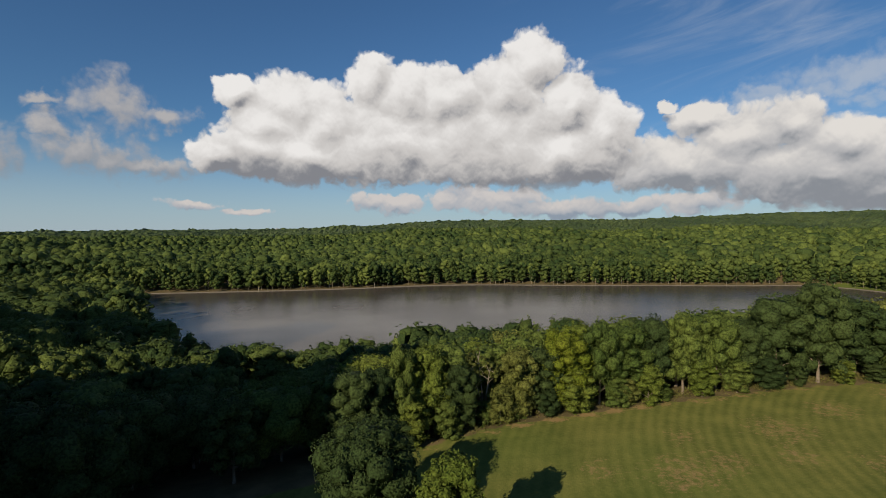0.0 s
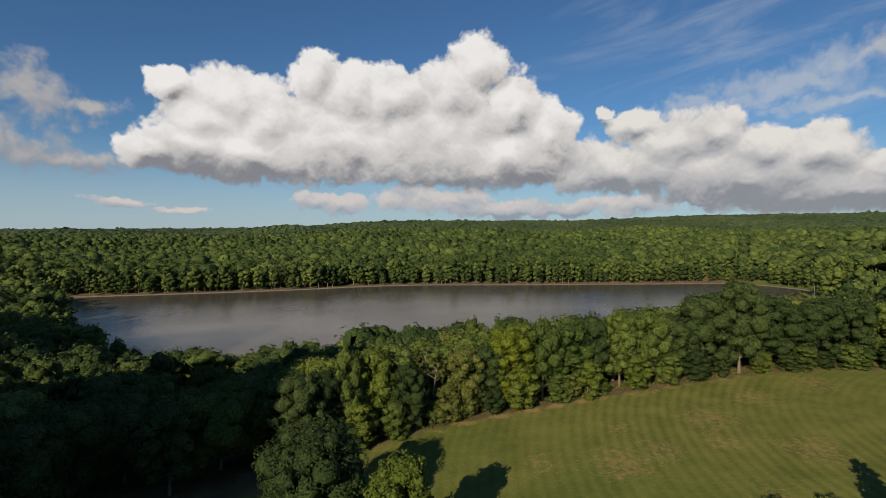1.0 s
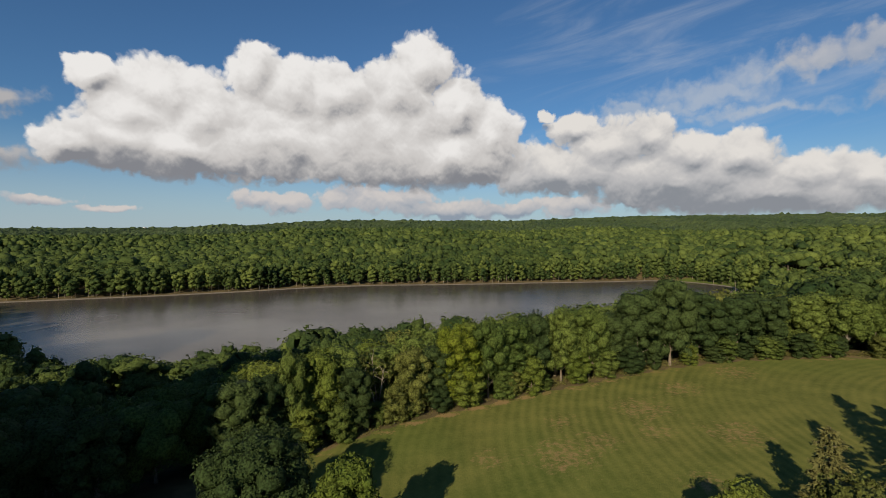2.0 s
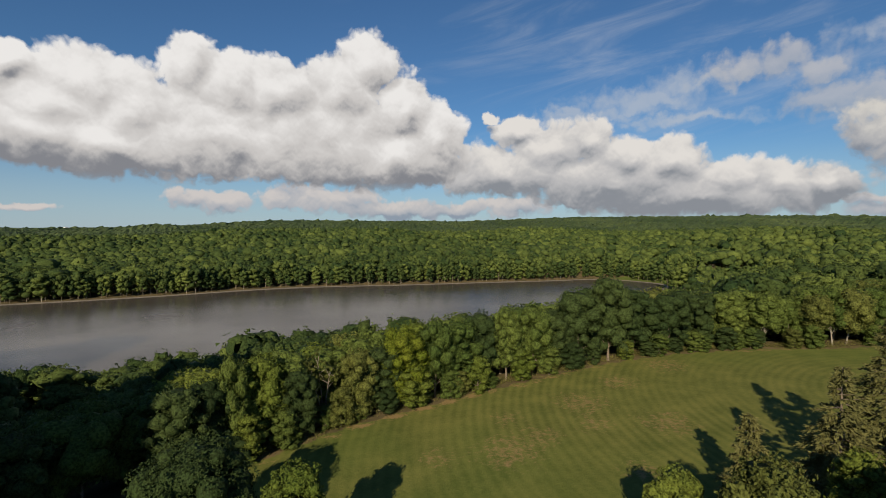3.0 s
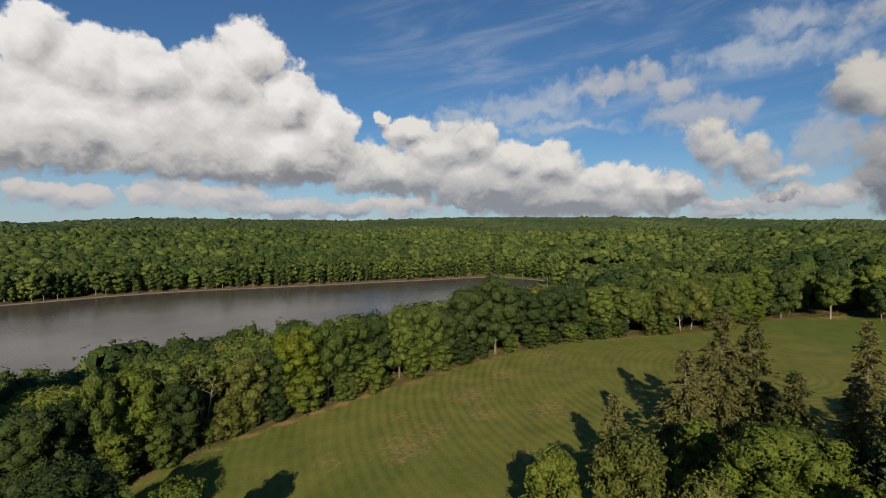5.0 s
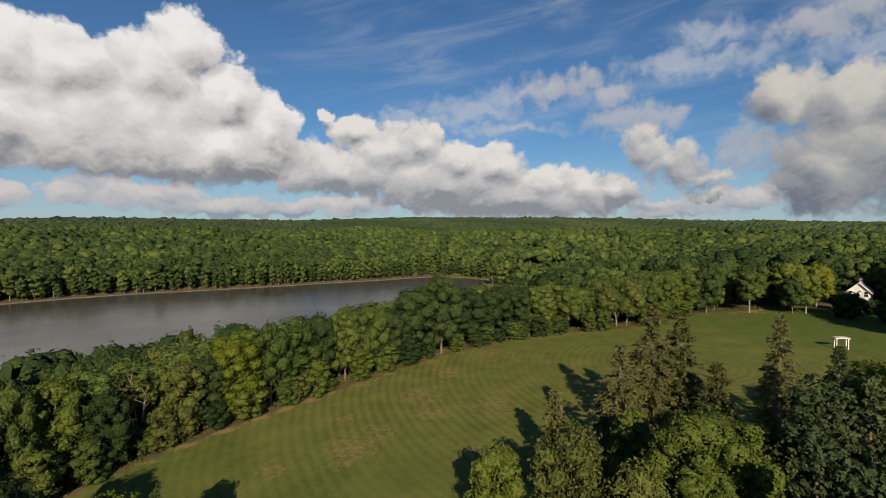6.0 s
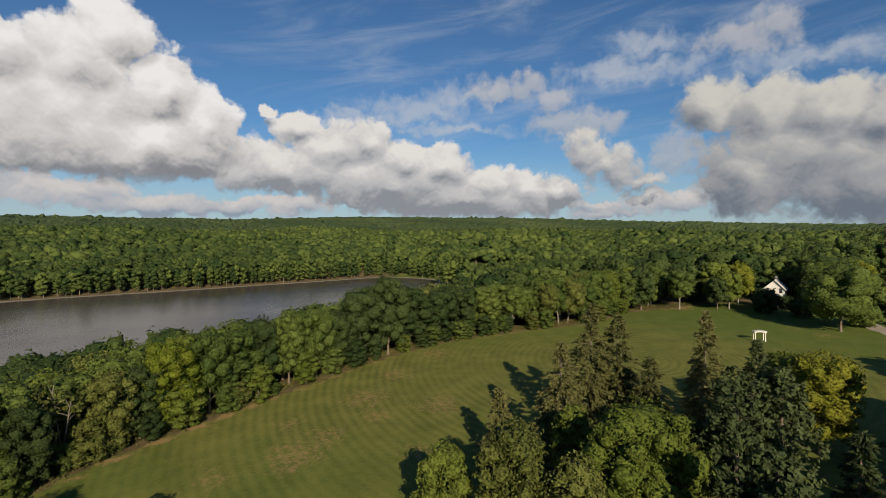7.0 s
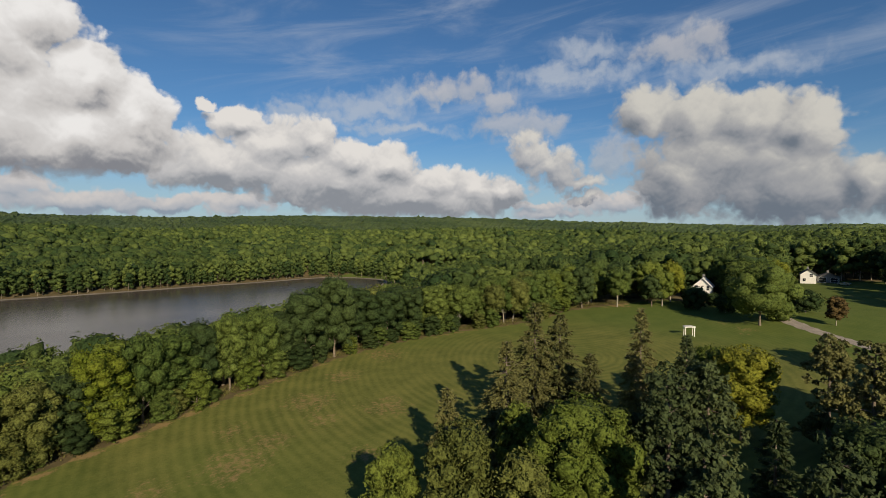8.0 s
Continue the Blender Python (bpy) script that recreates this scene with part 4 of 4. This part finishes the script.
# ---- far canopy: one uneven sheet of crowns over the distant hills ----
def canopy():
    rings = np.geomspace(590, 4500, 185)
    angles = np.radians(np.arange(-46, 97, 0.24))
    R, A = np.meshgrid(rings, angles, indexing="ij")
    rng = np.random.RandomState(8)
    R = R * (1 + rng.normal(size=R.shape) * 0.003)
    A = A + rng.normal(size=A.shape) * 0.0008
    x, y = R * np.sin(A), R * np.cos(A)
    lump = rng.uniform(0, 1, R.shape) ** 1.5
    z = land(x, y) + 7.5 + 5.5 * lump + waves(x, y, 60, 5) * 1.2 - 3.0 * step(1160 - R, 0, 60) + 9.0 * lump * np.clip(waves(x, y, 120, 17) - 0.3, 0, 1) * step(R, 1700, 2000)
    rows, cols = R.shape
    i, j = np.meshgrid(np.arange(rows - 1), np.arange(cols - 1), indexing="ij")
    a = i * cols + j
    tri = np.concatenate([np.stack([a, a + 1, a + cols + 1], -1).reshape(-1, 3), np.stack([a, a + cols + 1, a + cols], -1).reshape(-1, 3)])
    open_ = (np.hypot((x - 740) / 60, (y - 1815) / 110) < 1).ravel()
    tri = tri[~open_[tri].any(1)]
    me = mesh_of("far_woods", np.stack([x, y, z], -1).reshape(-1, 3), tri, LEAF_HAZE)
    tone = np.clip(0.36 + waves(x, y, 330, 9) * 0.26 + waves(x, y, 90, 14) * 0.12 + rng.normal(size=R.shape) * 0.16, 0, 1)
    me.attributes.new("tone", "FLOAT", "POINT").data.foreach_set("value", tone.ravel().astype(np.float32))
    tagged(new("far_woods", me), "distant green wooded hills under the clouds", "woods", kind="stuff")


canopy()


# ======== the lawn by the houses ========
PAINT = plain("white_paint", (0.74, 0.73, 0.70), 0.6, 3.0, 0.10, 0.1)
ROOF = plain("pale_roofing", (0.50, 0.50, 0.49), 0.7, 4.0, 0.2, 0.3)
ROOF_DARK = plain("dark_shingle", (0.10, 0.095, 0.09), 0.85, 4.0, 0.3, 0.4)
GLASS_DARK = plain("window_glass", (0.02, 0.024, 0.03), 0.08, 1.0, 0.2, 0.0)
GRAVEL = plain("gravel", (0.27, 0.235, 0.20), 0.95, 5.0, 0.35, 0.5)
CAR_PAINT = plain("silver_car_paint", (0.55, 0.57, 0.60), 0.25, 2.0, 0.04, 0.0, 0.6)
RUBBER = plain("tyre_rubber", (0.02, 0.02, 0.02), 0.8, 9.0, 0.2, 0.1)
SIDING = plain("grey_siding", (0.17, 0.17, 0.17), 0.7, 3.0, 0.15, 0.2)


def box(bm, x0, x1, y0, y1, z0, z1, bevel=0.0):
    made = bmesh.ops.create_cube(bm, size=1.0)["verts"]
    for v in made:
        v.co = Vector((x0 + (v.co.x + 0.5) * (x1 - x0), y0 + (v.co.y + 0.5) * (y1 - y0), z0 + (v.co.z + 0.5) * (z1 - z0)))
    if bevel:
        edges = list({e for v in made for e in v.link_edges})
        bmesh.ops.bevel(bm, geom=edges, offset=bevel, segments=2, affect="EDGES")


def solid(name, bm, mat, parent, label=""):
    bmesh.ops.recalc_face_normals(bm, faces=bm.faces[:])
    me = bpy.data.meshes.new(name)
    bm.to_mesh(me)
    bm.free()
    me.materials.append(mat)
    return part(name, me, parent, label)


def block(name, mat, parent, dims, bevel=0.0, label=""):
    bm = bmesh.new()
    box(bm, *dims, bevel)
    return solid(name, bm, mat, parent, label)


def root_at(name, x, y, turn, label, category, z=None):
    root = new(name)
    root.matrix_world = pose(x, y, land_at(x, y) if z is None else z, 0, 0, turn)
    return tagged(root, label, category)


def window(parent, x, z, wide, high, y):
    """A framed window in a wall that faces -y."""
    frame_ = bmesh.new()
    t = 0.09
    box(frame_, x - wide / 2 - t, x + wide / 2 + t, y - 0.06, y - 0.003, z + high, z + high + t)
    box(frame_, x - wide / 2 - t, x + wide / 2 + t, y - 0.09, y - 0.003, z - t, z)
    box(frame_, x - wide / 2 - t, x - wide / 2, y - 0.06, y - 0.003, z, z + high)
    box(frame_, x + wide / 2, x + wide / 2 + t, y - 0.06, y - 0.003, z, z + high)
    box(frame_, x - wide / 2, x + wide / 2, y - 0.05, y - 0.003, z + high / 2 - 0.03, z + high / 2 + 0.03)
    w_ = solid("window", frame_, PAINT, parent)
    block("pane", GLASS_DARK, w_, (x - wide / 2, x + wide / 2, y - 0.025, y - 0.004, z, z + high))


def gable_house(x, y, turn, wide, deep, eaves, ridge, wall_mat, roof_mat, label, openings, name="house"):
    """A house with its gable to -y. openings: x, z, width, height of windows on that gable."""
    root = root_at(name, x, y, turn, label, "house")
    bm = bmesh.new()
    h = wide / 2
    outline = [(-h, 0), (h, 0), (h, eaves), (0, ridge), (-h, eaves)]
    front = [bm.verts.new((a, 0, b - 0.6 * (b == 0))) for a, b in outline]
    back = [bm.verts.new((a, deep, b - 0.6 * (b == 0))) for a, b in outline]
    bm.faces.new(front)
    bm.faces.new(back[::-1])
    for i in range(5):
        bm.faces.new((front[i], back[i], back[(i + 1) % 5], front[(i + 1) % 5]))
    solid("wall", bm, wall_mat, root)
    for side in (-1, 1):
        bm = bmesh.new()
        over = 0.45
        slope = (ridge - eaves) / h
        low, top, t = (side * (h + over), eaves - over * slope + 0.01), (0.0, ridge + 0.01), 0.16
        corners = [low, top, (top[0], top[1] + t), (low[0], low[1] + t)]
        a = [bm.verts.new((p, -over, q)) for p, q in corners]
        b = [bm.verts.new((p, deep + over, q)) for p, q in corners]
        bm.faces.new(a)
        bm.faces.new(b[::-1])
        for i in range(4):
            bm.faces.new((a[i], b[i], b[(i + 1) % 4], a[(i + 1) % 4]))
        solid("roof", bm, roof_mat, root)
    block("chimney", SIDING, root, (-0.4, 0.4, deep * 0.6, deep * 0.6 + 0.7, ridge - 0.6, ridge + 1.1))
    for ox, oz, ow, oh in openings:
        window(root, ox, oz, ow, oh, 0.0)
    return root


def arbor(x, y, turn):
    """A white garden arbor: four posts under a slightly arched slatted top."""
    root = root_at("garden_arbor", x, y, turn, "white painted wooden garden arbor standing on the lawn", "arbor")
    for px in (-1.1, 1.1):
        for py in (-0.45, 0.45):
            block("post", PAINT, root, (px - 0.08, px + 0.08, py - 0.08, py + 0.08, -0.3, 2.2), 0.015)
    for py in (-0.5, 0.5):
        bm = bmesh.new()
        for i in range(6):
            x0, x1 = -1.35 + i * 0.45, -1.35 + (i + 1) * 0.45
            lift = 0.16 * (1 - ((x0 + x1) / 2 / 1.35) ** 2)
            box(bm, x0, x1 + 0.01, py - 0.05, py + 0.05, 2.1 + lift, 2.38 + lift)
        solid("beam", bm, PAINT, root)
    for i in range(9):
        px = -1.28 + i * 0.32
        lift = 0.16 * (1 - (px / 1.35) ** 2)
        block("slat", PAINT, root, (px - 0.11, px + 0.11, -0.7, 0.7, 2.38 + lift, 2.46 + lift))


def drive():
    """Gravel drive, laid over the lawn."""
    line = [(186, 24), (176, 20), (168, 15.5), (157.5, 8.3), (151, 2.5), (147.5, -1.5), (138, -11), (120, -30)]
    pts = []
    for i in range(len(line) - 1):
        for k in range(8):
            t = k / 8
            pts.append((line[i][0] + (line[i + 1][0] - line[i][0]) * t, line[i][1] + (line[i + 1][1] - line[i][1]) * t))
    verts, faces = [], []
    for i, (x, y) in enumerate(pts):
        ax, ay = pts[max(0, i - 6)]
        bx, by = pts[min(len(pts) - 1, i + 6)]
        n_ = Vector((by - ay, ax - bx)).normalized()
        for k in range(5):
            off = (k - 2) * (1.5 - 0.5 * min(1, i / 32)) + (0.25 * math.sin(i * 1.7 + k) if k in (0, 4) else 0)
            px, py = x + n_.x * off, y + n_.y * off
            verts.append((px, py, land_at(px, py) + (0.10 if 0 < k < 4 else 0.02)))
    for i in range(len(pts) - 1):
        for k in range(4):
            a = i * 5 + k
            faces.append((a, a + 1, a + 6, a + 5))
    tagged(new("drive", mesh_of("drive", verts, faces, GRAVEL, True)), "pale gravel drive curving across the lawn", "drive", kind="structure")


def parked_car(x, y, turn):
    root = root_at("parked_car", x, y, turn, "silver car parked in the shade by the garage", "car")
    bm = bmesh.new()
    side = [(-2.2, 0.35), (2.2, 0.35), (2.25, 0.75), (1.2, 0.95), (0.6, 1.42), (-1.1, 1.45), (-1.9, 1.0), (-2.25, 0.9)]
    a = [bm.verts.new((p, -0.85, q)) for p, q in side]
    b = [bm.verts.new((p, 0.85, q)) for p, q in side]
    bm.faces.new(a)
    bm.faces.new(b[::-1])
    for i in range(len(side)):
        j = (i + 1) % len(side)
        bm.faces.new((a[i], b[i], b[j], a[j]))
    bmesh.ops.bevel(bm, geom=bm.edges[:], offset=0.07, segments=2, affect="EDGES")
    solid("body", bm, CAR_PAINT, root)
    for sy in (-0.9, 0.86):
        block("window", GLASS_DARK, root, (-1.3, 0.8, sy, sy + 0.04, 0.98, 1.3))
    for px in (-1.4, 1.4):
        for py in (-0.92, 0.72):
            bm = bmesh.new()
            bmesh.ops.create_cone(bm, cap_ends=True, segments=16, radius1=0.33, radius2=0.33, depth=0.2, matrix=pose(px, py + 0.1, 0.33, 90))
            solid("wheel", bm, RUBBER, root)


arbor(131.5, 30.0, -50)
drive()
gable_house(187.0, 39.7, -82, 5.8, 9.0, 4.6, 7.4, PAINT, ROOF, "white two-storey house half hidden behind lawn trees", [(-1.8, 3.4, 0.9, 1.5), (1.8, 3.4, 0.9, 1.5), (-1.8, 0.9, 0.9, 1.5), (1.8, 0.9, 0.9, 1.5)])
gable_house(266, 15.4, -84, 5.6, 9.0, 4.0, 6.0, PAINT, ROOF_DARK, "white gabled outbuilding with a dark upper window", [(1.0, 3.0, 1.1, 1.2), (-1.4, 1.0, 1.0, 1.2)], "outbuilding")
gable_house(270, 8.6, -84, 7.6, 8.0, 2.6, 4.2, SIDING, ROOF_DARK, "low grey garage beside the white outbuilding", [(-2.0, 0.4, 2.4, 1.9), (2.0, 0.4, 2.4, 1.9)], "garage")
parked_car(263, 3.2, 80)
gable_house(-700, 2110, 160, 12, 16, 9, 14, PAINT, ROOF, "far white farmhouse on the ridge", [(-3, 4, 1.6, 2.4), (3, 4, 1.6, 2.4)], "farmhouse")
gable_house(1150, 1263, -130, 9, 12, 7, 11, PAINT, ROOF, "small pale house among the hillside woods", [(-2, 3, 1.2, 1.8), (2, 3, 1.2, 1.8)], "farmhouse")

LAWN_AND_SHADE_TREES = [
    (153.9, 18.1, 17.5, 9.6, "mid", 0.12), (156.5, 57.7, 12.8, 4.6, "mid", 0.25), (163, 49, 10.5, 4.2, "dark", 0.2), (165.5, 46.5, 12.0, 4.6, "lime", 0.2), (170, 52, 14.5, 5.2, "lime", 0.15),
    (176, 47, 14.0, 5.4, "gold", 0.15), (166, 37.2, 7.6, 3.9, "dark", 0.0), (175, 33.5, 4.5, 2.6, "dark", 0.0), (177, 40.5, 5.2, 3.2, "dark", 0.0), (166, 28.5, 6.0, 3.6, "dark", 0.0), (178.8, 10, 7.2, 4.4, "dark", 0.05), (165, 2.4, 8.2, 2.8, "rust", 0.15),
    # trees with y below -8 are added past the view, to shade the garage
    (163, 15, 5.0, 4.0, "mid", 0.0), (196, 23, 14.5, 6.0, "lime", 0.1), (206, 20.5, 13.5, 5.5, "gold", 0.1), (190, 28, 15, 6.2, "mid", 0.1), (200, 34, 16, 6.5, "mid", 0.1), (212, 24, 15, 6.0, "lime", 0.1), (148, 66, 14, 5.0, "dark", 0.1), (168, 62, 14, 5.2, "dark", 0.1), (246, -20, 18, 6.5, "dark", 0.05), (256, -16, 18, 6.5, "dark", 0.05), (266, -13, 18, 6.5, "dark", 0.05), (250, -28, 19, 7.0, "dark", 0.05), (276, -10, 17, 6.5, "dark", 0.05), (160, 68, 14, 5.2, "mid", 0.1),
    (196, -31, 18, 6.5, "dark", 0.05), (207, -26, 18, 6.5, "dark", 0.05), (219, -26, 18, 6.5, "mid", 0.05), (231, -23, 18, 6.5, "dark", 0.05), (212, -38, 18, 6.5, "dark", 0.05), (226, -36, 18, 6.5, "mid", 0.05),
]
for i, (x, y, h, r, leaf, low) in enumerate(LAWN_AND_SHADE_TREES):
    made = broadleaf(400 + i, h, r, LEAVES[leaf], int(min(4000, (1100 if y > -8 else 500) * (r / 4.5) ** 1.8)), 0.26 if y > -8 else 0.4, low, 30, bark=BARK_PALE if i % 2 else BARK)
    plant(made, "deciduous_tree", x, y, i * 71, (1, 1, 1), WORDS[leaf] + " tree of the lawn set, unseen added shade trees included", "tree", "lawn trees")


def bare_tree(x, y, height):
    """A half-dead tree: grey forked limbs with a few brown leaves."""
    rng = np.random.RandomState(91)
    verts, faces, tips = [], [], []
    for i in range(4):
        a = 0.6 + i * 1.5
        lean = np.array([math.cos(a), math.sin(a), 0]) * rng.uniform(1.2, 2.4)
        top = lean + [0, 0, height * rng.uniform(0.75, 1.0)]
        knee = lean * 0.35 + [0, 0, height * 0.4]
        tube(verts, faces, [(0, 0, -0.4), knee, top], [0.16, 0.11, 0.03], 6)
        for j in range(7):
            k = rng.uniform(0.3, 1.0)
            start_ = knee + (top - knee) * k
            end = start_ + unit(rng.normal(size=3) + [0, 0, 0.4]) * rng.uniform(0.8, 2.2)
            tube(verts, faces, [start_, (start_ + end) / 2 + [0, 0, 0.15], end], [0.07, 0.045, 0.015], 4)
            tips.append((*end, rng.uniform(0.5, 1.0)))
    v, f = crown_cloud(rng, tips, 2600, 0.17)
    plant((mesh_of("trunk", verts, faces, BARK_WOODS, True), mesh_of("crown", v, f, LEAF_OLIVE)), "dead_tree", x, y, 0, (1, 1, 1), "half-dead grey tree with bare limbs and a few brown leaves", "tree")


bare_tree(6.5, float(edge_y(np.array([7.0]))[0]) + 2.8, 11.5)
for i, (x, h, r) in enumerate(((103.5, 12.5, 4.0), (113.0, 12.0, 3.6), (116.0, 13.0, 4.2), (119.0, 13.0, 4.4))):
    made = broadleaf(500 + i, h, r, LEAVES["olive" if i % 2 else "mid"], 3000, 0.18, 0.26, 26, h * 0.013, BARK_PALE)
    y = float(edge_y(np.array([x]))[0]) + 2.6
    grown = plant(made, "deciduous_tree", x, y, i * 80, (1, 1, 1), "green tree with a bare pale stem at the meadow's edge", "tree", "pale-stemmed grove")
    grown.matrix_world = pose(x, y, land_at(x, y) - 0.15, (4, -6, 5, -3)[i], (6, -9, 3, 8)[i], i * 80)
